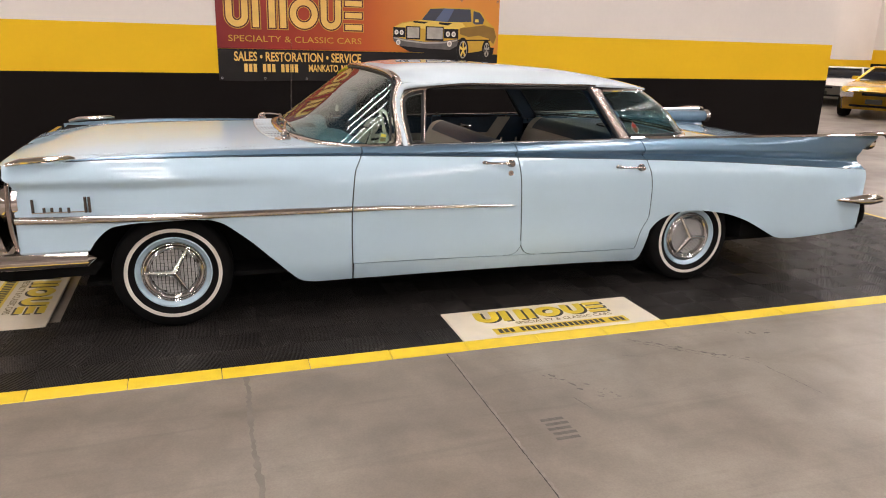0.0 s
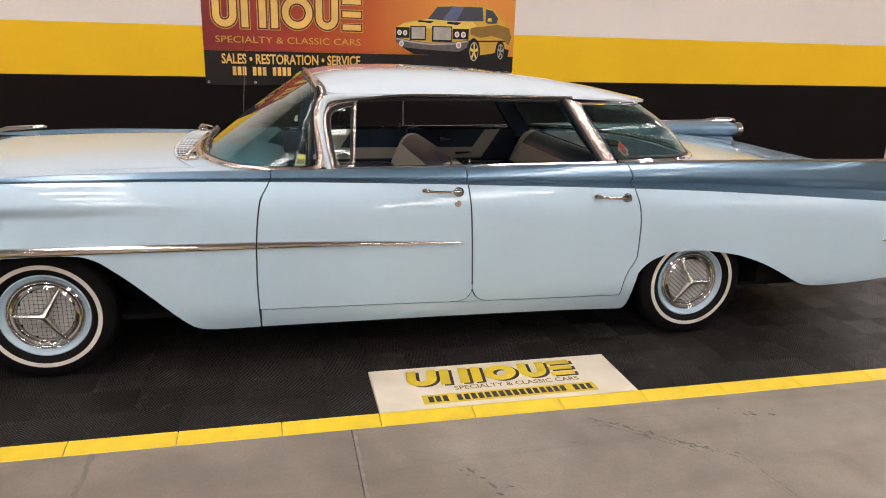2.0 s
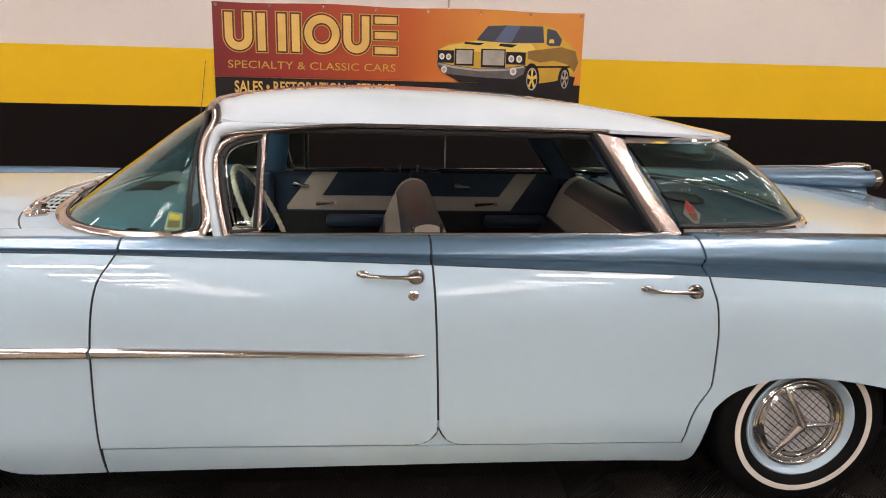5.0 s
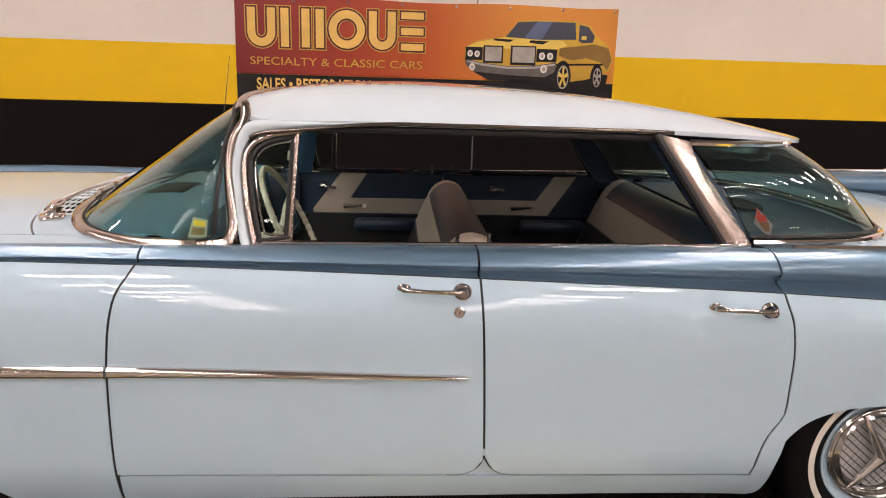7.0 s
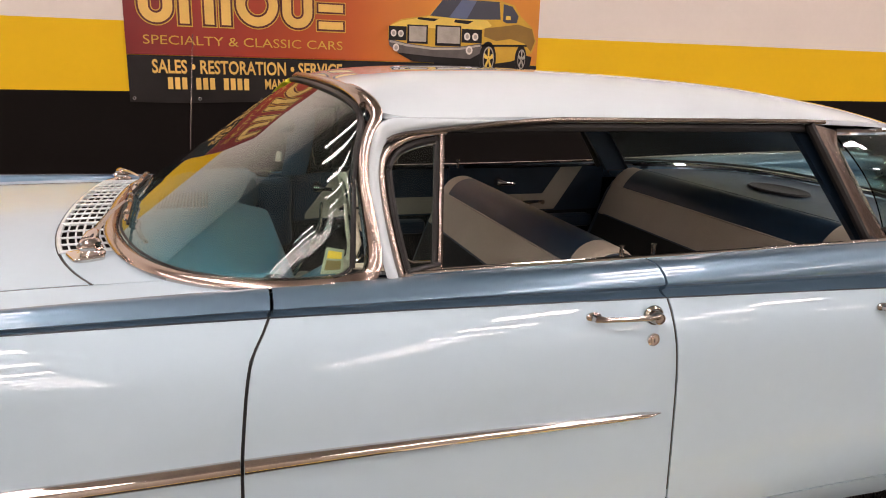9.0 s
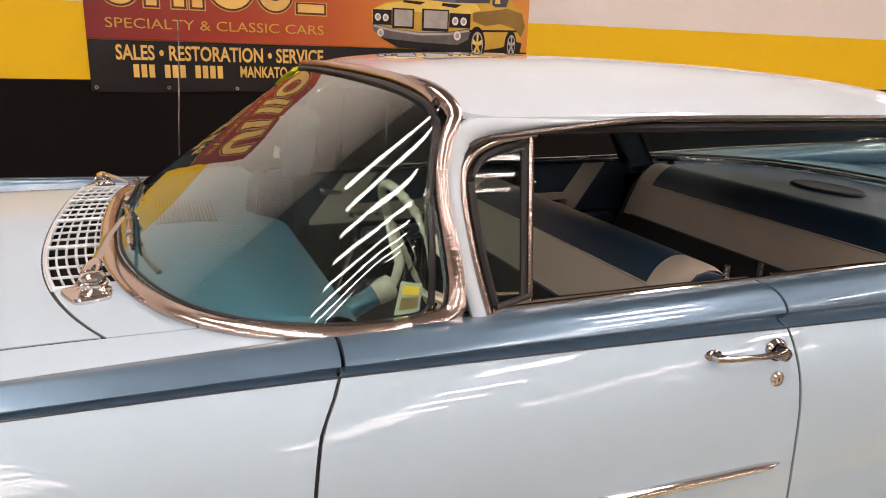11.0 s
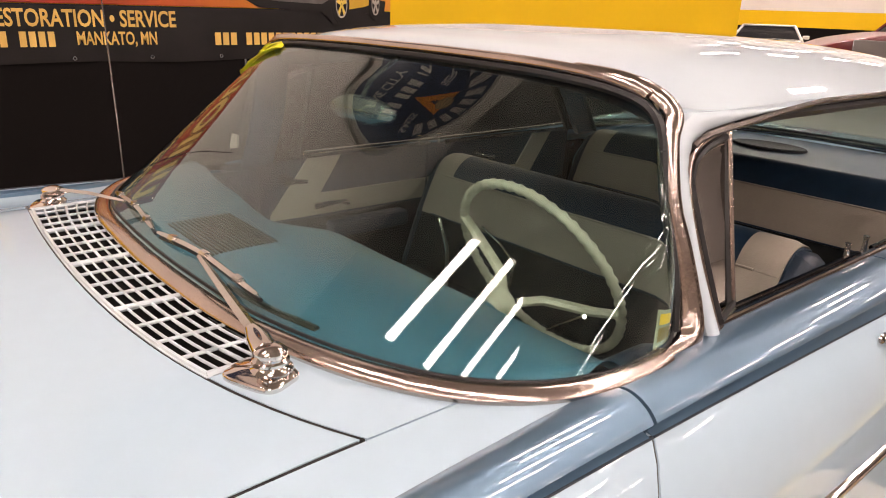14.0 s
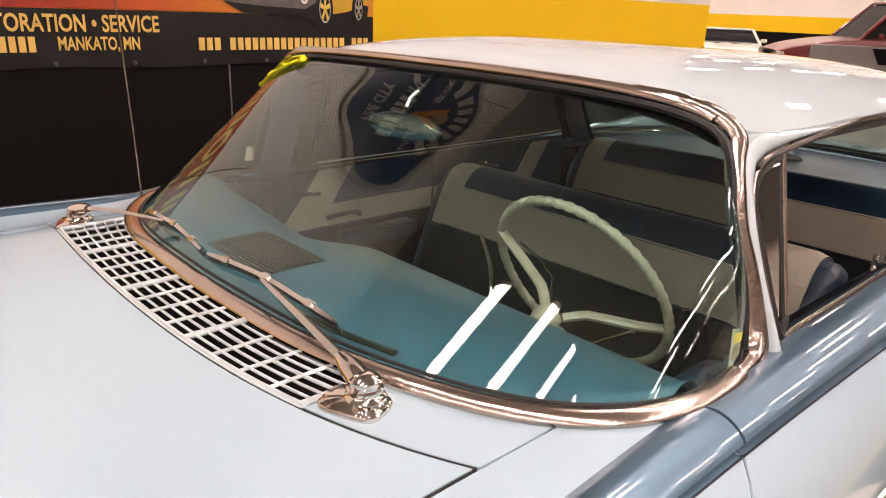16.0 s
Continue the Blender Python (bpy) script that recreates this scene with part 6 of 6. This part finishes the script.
for cx, cz, rx, rz, mat in ((80.5, 13.5, 7, 13, C_LIGHT), (108.5, 14, 5, 10.5, C_GREY)):
    pic(oval(cx, cz, rx, rz, 24), BLACK_PRINT, 4)
    pic(oval(cx + 0.6, cz, rx * 0.66, rz * 0.72, 20), C_GREY, 5)
    pic(oval(cx + 0.6, cz, rx * 0.56, rz * 0.62, 20), BLACK_PRINT, 6)
    for k in range(5):
        a = 2 * math.pi * k / 5 + 0.3
        pic([(cx + 0.6 + rx * 0.56 * math.cos(a + d) * e, cz + rz * 0.62 * math.sin(a + d) * e) for d, e in ((-1.2, 0.15), (-0.22, 1), (0.22, 1), (1.2, 0.15))], mat, 7)

# bright joint strip in the wall behind the banner
tagged(part("wall_strip", box(bmesh.new(), (2.272, WALL_Y - 0.004, 0.05), (2.284, WALL_Y, CEILING - 0.1)), STEEL, smooth=False), "narrow bright metal strip covering a wall joint", "wall strip", kind="structure")

# round blue sign high on the wall, seen mirrored in the windshield
SIGN_X, SIGN_Z, SIGN_R = 1.68, 4.06, 0.88
sign = thing("round_sign", "round blue enamel wall sign with pale rim and orange emblem", "sign")
part("disc", revolve([(0, 0), (SIGN_R, 0), (SIGN_R, 0.05), (SIGN_R - 0.01, 0.055), (0, 0.055)], 56, pose(SIGN_X, WALL_Y, SIGN_Z, 0, 0, 180)), surface("blue_enamel", (0.012, 0.022, 0.060), 0.3, vary=0.2), sign)
part("rim", revolve([(SIGN_R - 0.045, 0.056), (SIGN_R - 0.045, 0.064), (SIGN_R + 0.006, 0.064), (SIGN_R + 0.006, 0.0)], 56, pose(SIGN_X, WALL_Y, SIGN_Z, 0, 0, 180)), C_GREY, sign, "pale rim")
SY = WALL_Y - 0.066
for k in range(8):
    a = radians(lerp(152, 28, k / 7))
    r0, r1, w = SIGN_R * 0.62, SIGN_R * 0.86, 0.052
    d, q = Vector((math.cos(a), math.sin(a))), Vector((-math.sin(a), math.cos(a)))
    ring = [d * r0 + q * w, d * r0 - q * w, d * r1 - q * w * 1.25, d * r1 + q * w * 1.25]
    part("name_bar", flat_poly([(SIGN_X + p.x, SIGN_Z + p.y) for p in ring], SY), C_GREY, sign)
words("SALES", SIGN_X - 0.66, SIGN_X - 0.30, SIGN_Z + 0.02, SIGN_Z + 0.13, SY, C_GREY, sign)
words("SERVICE", SIGN_X + 0.30, SIGN_X + 0.68, SIGN_Z + 0.02, SIGN_Z + 0.13, SY, C_GREY, sign)
for k in range(6):
    x = SIGN_X - 0.52 + k * 0.125 + (0.08 if k > 2 else 0)
    part("name_bar", flat_poly([(x, SIGN_Z - 0.36), (x + 0.085, SIGN_Z - 0.36), (x + 0.085, SIGN_Z - 0.18), (x, SIGN_Z - 0.18)], SY), C_GREY, sign)
words("INC", SIGN_X + 0.34, SIGN_X + 0.58, SIGN_Z - 0.36, SIGN_Z - 0.20, SY, C_GREY, sign)
words("PINE CITY", SIGN_X - 0.34, SIGN_X + 0.34, SIGN_Z - 0.61, SIGN_Z - 0.48, SY, C_GREY, sign)
part("emblem", flat_poly([(SIGN_X - 0.27, SIGN_Z + 0.36), (SIGN_X - 0.10, SIGN_Z + 0.36), (SIGN_X, SIGN_Z + 0.10), (SIGN_X + 0.10, SIGN_Z + 0.36), (SIGN_X + 0.27, SIGN_Z + 0.36), (SIGN_X, SIGN_Z - 0.12)], SY - 0.002), surface("orange_enamel", (0.55, 0.17, 0.02), 0.35), sign, "orange emblem")
part("crest", flat_poly(oval(SIGN_X, SIGN_Z + 0.33, 0.14, 0.11), SY - 0.003), surface("tan_enamel", (0.30, 0.20, 0.10), 0.4), sign, "tan crest")

# ---- plates in the mat and yellow ramp edge ----
P = 0.3925
MX, MY = 1.385, -1.412


def floor_sign(m, label):
    """A cream plate, three tiles long, with a printed name and a yellow band, drawn plainly."""
    s = thing("floor_sign", label, "floor sign", "floor signs")
    part("plate", soft_box((0.003, 0.003, FLOOR), (3 * P - 0.003, P - 0.003, 0.0015), 0.003, 1, None), SIGN_CREAM, s)
    for kind, a, b in (("cup", 0.155, 0.295), ("posts", 0.310, 0.445), ("post", 0.460, 0.505), ("ring", 0.520, 0.675), ("cup", 0.690, 0.825), ("rungs", 0.840, 0.955)):
        for nm, dx, mat, z in (("name_shadow", 0.014, INK_DARK, 0.0022), ("name_block", 0.0, INK_YELLOW, 0.0030)):
            quads = plain_shape(kind, b - a, 0.150, min(b - a, 0.045))
            part(nm, shape_mesh(quads, lambda x, y: (a + x + dx + 0.12 * y, 0.200 + y - dx * 0.8, z)), mat, s, normals=False)
    words("SPECIALTY & CLASSIC CARS", 0, 1, 0, 1, 0, INK_OLIVE, s, up=lambda a, b: (lerp(0.36, 0.95, a), lerp(0.142, 0.178, b), 0.003))
    bm = bmesh.new()
    bm.faces.new([bm.verts.new((x, y, 0.0022)) for x, y in ((0.20, 0.035), (1.0, 0.035), (1.0, 0.115), (0.20, 0.115))])
    part("yellow_band", bm, INK_YELLOW, s)
    for k in range(24):
        if k in (3, 20):
            continue
        x = 0.225 + k * 0.0318
        bm = bmesh.new()
        bm.faces.new([bm.verts.new((p, q, 0.003)) for p, q in ((x, 0.05), (x + 0.023, 0.05), (x + 0.023, 0.10), (x, 0.10))])
        part("address_bar", bm, INK_DARK, s)
    s.matrix_basis = m
    return s


plate = floor_sign(pose(MX, MY, 0), "cream floor plate with yellow printed name and address band")
COLS = range(-6, 12)
ROWS_T = range(0, 11)
copy_thing(plate, pose(MX - 6 * P - 0.055, MY + 2 * P - 0.06, 0.003, 0, 0, 0) @ pose(0, 3 * P, 0, 0, 0, -90))

edge_bm = bmesh.new()
v = [edge_bm.verts.new(p) for p in ((0.002, 0, FLOOR), (P - 0.002, 0, FLOOR), (P - 0.002, 0, 0.001), (0.002, 0, 0.001), (0.002, -0.085, FLOOR), (P - 0.002, -0.085, FLOOR), (P - 0.002, -0.083, FLOOR + 0.003), (0.002, -0.083, FLOOR + 0.003), (0.002, -0.012, 0.001), (P - 0.002, -0.012, 0.001))]
for f in ((3, 2, 9, 8), (8, 9, 6, 7), (7, 6, 5, 4), (0, 3, 8, 7, 4), (1, 5, 6, 9, 2)):
    edge_bm.faces.new([v[k] for k in f])
mat_edge = thing("mat_edge", "yellow plastic ramp edging along the tiled mat", "mat edging")
e0 = part("edge_piece", edge_bm, TRIM_YELLOW, mat_edge, smooth=False)
e0.location = (MX + COLS[0] * P, MY, 0)
for k in COLS[1:]:
    e = e0.copy()
    scene.collection.objects.link(e)
    e.location = (MX + k * P, MY, 0)
for k in ROWS_T:
    e = e0.copy()
    scene.collection.objects.link(e)
    e.rotation_euler = (0, 0, radians(-90))
    e.location = (MX + COLS[0] * P, MY + (k + 1) * P, 0)
    e = e0.copy()
    scene.collection.objects.link(e)
    e.rotation_euler = (0, 0, radians(90))
    e.location = (MX + (COLS[-1] + 1) * P, MY + k * P, 0)

# rubber print on the concrete
MARK = surface("tyre_mark", (0.105, 0.092, 0.083), 0.6, vary=0.3, scale=40)
tm = thing("tyre_mark", "faint grey tyre tread print on the concrete floor", "tyre mark")
for r in range(5):
    for c in range(3):
        x, y = 1.425 + c * 0.034 + 0.006 * (r % 2), -2.375 + r * 0.036
        bm = bmesh.new()
        bm.faces.new([bm.verts.new((x + a, y + b, FLOOR + 0.0012)) for a, b in ((0, 0.002), (0.033, 0), (0.033, 0.020), (0, 0.022))])
        part("tread_print", bm, MARK, tm, smooth=False)

# thin scratches and scuffs in the concrete
rng = random.Random(5)
for (ax, ay), (bx, by), w in (((2.236, -1.58), (2.693, -1.957), 0.006), ((2.711, -1.972), (2.766, -2.342), 0.004), ((2.30, -1.66), (2.56, -1.90), 0.004), ((1.655, -2.07), (1.683, -2.19), 0.006), ((2.05, -1.72), (2.22, -1.80), 0.004)):
    bm = bmesh.new()
    d = Vector((bx - ax, by - ay, 0))
    side_way = Vector((-d.y, d.x, 0)).normalized()
    left_row, right_row = [], []
    for k in range(25):
        p = Vector((ax, ay, FLOOR + 0.0011)) + d * (k / 24) + side_way * rng.uniform(-0.003, 0.003)
        h = w * 0.5 * rng.uniform(0.1, 1.0)
        left_row.append(bm.verts.new(p + side_way * h))
        right_row.append(bm.verts.new(p - side_way * h))
    for k in range(24):
        bm.faces.new((right_row[k], right_row[k + 1], left_row[k + 1], left_row[k]))
    tagged(part("floor_scratch", bm, MARK, smooth=False), "thin dark ragged scratch in the concrete floor", "floor scratch", kind="structure")

# scraped flecks along the scratches
for (ax, ay), (bx, by), spread, n in (((2.25, -1.60), (2.70, -1.96), 0.030, 80), ((1.64, -1.86), (1.90, -2.16), 0.05, 34), ((2.86, -1.62), (3.05, -1.72), 0.04, 16)):
    verts, faces = [], []
    for k in range(n):
        f = rng.random()
        c = (lerp(ax, bx, f) + rng.gauss(0, spread * 0.5), lerp(ay, by, f) + rng.gauss(0, spread * 0.5))
        r, turn_by = 0.0025 + 0.011 * rng.random() ** 3, rng.uniform(-1.2, -0.3)
        faces.append(tuple(range(len(verts), len(verts) + 7)))
        for q in range(7):
            a = 2 * math.pi * q / 7
            rr = r * rng.uniform(0.45, 1.1)
            u, w = 1.9 * rr * math.cos(a), 0.7 * rr * math.sin(a)
            verts.append((c[0] + u * math.cos(turn_by) - w * math.sin(turn_by), c[1] + u * math.sin(turn_by) + w * math.cos(turn_by), FLOOR + 0.0009 + 0.000002 * k))
    fleck = bmesh.new()
    made = [fleck.verts.new(p) for p in verts]
    for f in faces:
        fleck.faces.new([made[q] for q in f])
    tagged(part("floor_scuff", fleck, MARK, smooth=False, normals=False), "scattered dark scuff flecks in the concrete floor", "floor scuff", kind="stuff")

# ---- other cars far off in the hall ----
HEAD_LENS = surface("pale_lamp_plastic", (0.42, 0.38, 0.34), 0.12, vary=0.3, scale=20)


def far_car(name, label, paint, at, turn, length, width, height, hood, cab, dark=(0.01, 0.01, 0.012), pickup=False):
    """A modern car: lower body, glasshouse, lamps, wheels."""
    c = thing(name, label, "car" if not pickup else "pickup truck")
    c.matrix_basis = pose(*at, 0, 0, turn)
    h0 = 0.22
    belt = smooth_curve((0, hood * 0.82), (0.08 * length, hood * 0.95), (cab[0], hood * 1.08), (cab[1], hood * 1.12), (length * 0.97, hood * 1.08), (length, hood * 0.95))
    wid = smooth_curve((0, 0.78), (0.12 * length, 0.97), (length * 0.5, 1.0), (length * 0.9, 0.97), (length, 0.84))
    def body(u, v):
        x = length * u
        a = lerp(-1, 1, v)
        h = belt(x)
        w = width / 2 * wid(x)
        t = abs(a)
        if t > 0.55:
            k = (t - 0.55) / 0.45
            return (x, math.copysign(w * (1 - 0.04 * k * k), a), lerp(h - 0.05, h0, k))
        k = t / 0.55
        return (x, math.copysign(w * math.sin(k * math.pi / 2), a) if t else 0, h - 0.05 * k ** 4)
    bm = grid(body, 36, 36)
    bmesh.ops.holes_fill(bm, edges=[e for e in bm.edges if e.is_boundary], sides=0)
    b = part("body", bm, paint, c)
    g = bmesh.new()
    s, e = cab
    lo, hi = hood * 1.04, height - 0.03
    sf, sr = (0.65, 0.12) if pickup else (0.75, 0.55)
    wl, wh = width / 2 * 0.93, width / 2 * 0.72
    q = [g.verts.new(p) for p in ((s, -wl, lo), (e, -wl, lo), (e, wl, lo), (s, wl, lo), (s + sf, -wh, hi), (e - sr, -wh, hi), (e - sr, wh, hi), (s + sf, wh, hi))]
    for f in ((0, 1, 5, 4), (1, 2, 6, 5), (2, 3, 7, 6), (3, 0, 4, 7), (4, 5, 6, 7)):
        g.faces.new([q[k] for k in f])
    bmesh.ops.bevel(g, geom=g.edges[:], offset=0.05, segments=2, affect="EDGES")
    part("window", g, surface("dark_car_glass", dark, 0.08, spec=0.12, ior=1.12), c, "dark glass")
    part("roof", soft_box((s + sf - 0.02, -wh - 0.02, hi - 0.01), (e - sr + 0.02, wh + 0.02, hi + 0.04), 0.03, 2), paint, c)
    for sg in (-1, 1):
        for pa, pb in (((s, sg * wl, lo), (s + sf, sg * wh, hi)), ((e, sg * wl, lo), (e - sr, sg * wh, hi)), (((s + e) / 2 + 0.2, sg * (wl + 0.005), lo), ((s + e) / 2 + 0.2, sg * (wh + 0.01), hi))):
            part("pillar", tube([pa, pb], 0.035, 6), paint, c)
        part("mirror", soft_box((s + 0.30, min(sg * width * 0.47, sg * (width * 0.47 + 0.16)), hood * 1.08), (s + 0.36, max(sg * width * 0.47, sg * (width * 0.47 + 0.16)), hood * 1.08 + 0.09), 0.02, 1), paint, c)
        part("headlamp", soft_box((-0.005, sg * width * 0.34 - 0.15, hood * 0.62), (0.16, sg * width * 0.34 + 0.15, hood * 0.80), 0.03, 2), HEAD_LENS, c)
        part("tail_lamp", soft_box((length - 0.10, sg * width * 0.36 - 0.14, hood * 0.75), (length + 0.004, sg * width * 0.36 + 0.12, hood * 0.92), 0.02, 1), RED_LENS, c)
        for x in (0.17 * length, 0.80 * length):
            wh_o = part("wheel", revolve([(0, -0.1), (0.32, -0.1), (0.335, -0.05), (0.335, 0.05), (0.32, 0.10), (0.22, 0.10), (0.21, 0.085)], 28, pose(x, sg * (width / 2 - 0.11), 0.335)), RUBBER, c)
            part("rim", revolve([(0.21, 0.095), (0.19, 0.07), (0.08, 0.08), (0, 0.085)], 24, pose(x, sg * (width / 2 - 0.11), 0.335) @ Matrix.Diagonal((1, sg, 1, 1))), STEEL, wh_o)
    part("grille", soft_box((-0.012, -width * 0.17, hood * 0.68), (0.1, width * 0.17, hood * 0.80), 0.04, 3), SHELL, c)
    part("air_intake", soft_box((-0.012, -width * 0.30, 0.27), (0.1, width * 0.30, 0.33), 0.025, 2), SHELL, c)
    part("plate", soft_box((-0.025, -0.17, hood * 0.46), (0.02, 0.17, hood * 0.60), 0.01, 1), INK_DARK, c, "dark plate")
    return c


Y_PAINT = surface("yellow_car_paint", (0.72, 0.42, 0.015), 0.25, coat=1.0, vary=0.03)
W_PAINT = surface("white_car_paint", (0.70, 0.68, 0.62), 0.25, coat=1.0, vary=0.03)
R_PAINT = surface("dark_red_car_paint", (0.15, 0.007, 0.009), 0.3, coat=0.4, vary=0.04)
G_PAINT = surface("grey_car_paint", (0.20, 0.18, 0.17), 0.3, 0.4, coat=1.0, vary=0.04)
far_car("yellow_coupe", "bright yellow modern coupe parked in the hall", Y_PAINT, (14.63, 7.97, FLOOR), 30, 4.0, 1.66, 1.14, 0.76, (1.55, 3.5))
far_car("white_sedan", "low white sedan parked behind a yellow coupe", W_PAINT, (16.7, 11.53, FLOOR), 32, 4.5, 1.8, 1.04, 0.70, (1.0, 3.9))
sports = far_car("white_sports_car", "white sports car with two dark hood vents", W_PAINT, (17.4, 7.62, FLOOR), 27, 4.3, 1.75, 1.18, 0.80, (1.25, 3.8))
for sg in (-1, 1):
    bm = bmesh.new()
    bm.faces.new([bm.verts.new((x, sg * y, 0.862 - 0.06 * (1.2 - x))) for x, y in ((0.80, 0.14), (0.80, 0.26), (1.12, 0.44), (1.12, 0.16))])
    part("hood_vent", hem(bm, 0.02, (0, 0, -1)), SHELL, sports, "dark hood vent")
truck = far_car("pickup_truck", "dark red over grey pickup truck parked in the hall", R_PAINT, (15.25, 5.62, FLOOR), -53, 5.4, 1.95, 1.84, 1.08, (1.4, 3.2), (0.02, 0.02, 0.02), True)
for sg in (-1, 1):
    part("lower_panel", soft_box((0.55, sg * 0.985 - 0.016, 0.42), (5.0, sg * 0.985 + 0.016, 1.03), 0.01, 1), G_PAINT, truck, "grey lower side")
    for k in range(4):
        bm = bmesh.new()
        x = 1.62 + 0.34 * k
        bm.faces.new([bm.verts.new((px, sg * 1.008, pz)) for px, pz in ((x, 0.99), (x + 0.24, 0.99), (x + 0.40, 0.70), (x + 0.16, 0.70))])
        part("side_stripe", hem(bm, 0.01, (0, -sg, 0)), SHELL if k == 0 else STEEL, truck, "slanted side stripe")

# ---- the tiled mat, last ----
tile_bm = bmesh.new()
CELL = P / 2
PITCH = CELL / 14
# bed and rib flanks are coloured near-black for the shade in the grooves
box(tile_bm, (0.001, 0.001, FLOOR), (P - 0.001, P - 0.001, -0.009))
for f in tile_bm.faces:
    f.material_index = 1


def slant(c, flip):
    """The two ends of a slanted line across a cell."""
    a, b = ((c, 0), (CELL, CELL - c)) if c >= 0 else ((0, -c), (CELL + c, CELL))
    return [(CELL - x, y) if flip else (x, y) for x, y in (a, b)]


for i in range(2):
    for j in range(2):
        for k in range(-14, 14):
            rings = []
            for lo, hi, z in (((k + 0.13) * PITCH, (k + 0.87) * PITCH, -0.009), ((k + 0.27) * PITCH, (k + 0.73) * PITCH, 0.0)):
                a, b = slant(lo, (i + j) % 2)
                d, c = slant(hi, (i + j) % 2)
                ring = [(i * CELL + x, j * CELL + y) for x, y in (a, b, c, d)]
                if (i + j) % 2:
                    ring.reverse()
                rings.append([tile_bm.verts.new((x, y, z)) for x, y in ring])
            low, top = rings
            tile_bm.faces.new(top[::-1])
            for q in range(4):
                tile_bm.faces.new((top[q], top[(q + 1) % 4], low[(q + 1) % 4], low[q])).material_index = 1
tile_bm.normal_update()
tile_mat = thing("floor_mat", "mat of interlocking black ribbed plastic tiles under the car", "floor mat")
t0 = part("tile", tile_bm, [TILE, GROOVE_SHADE], tile_mat, smooth=False, normals=False)
placed = False
for i in COLS:
    for j in ROWS_T:
        if (j == 0 and 0 <= i < 3) or (i == -6 and 2 <= j < 5):
            continue
        t = t0 if not placed else t0.copy()
        if placed:
            scene.collection.objects.link(t)
        placed = True
        t.location = (MX + i * P, MY + j * P, 0)
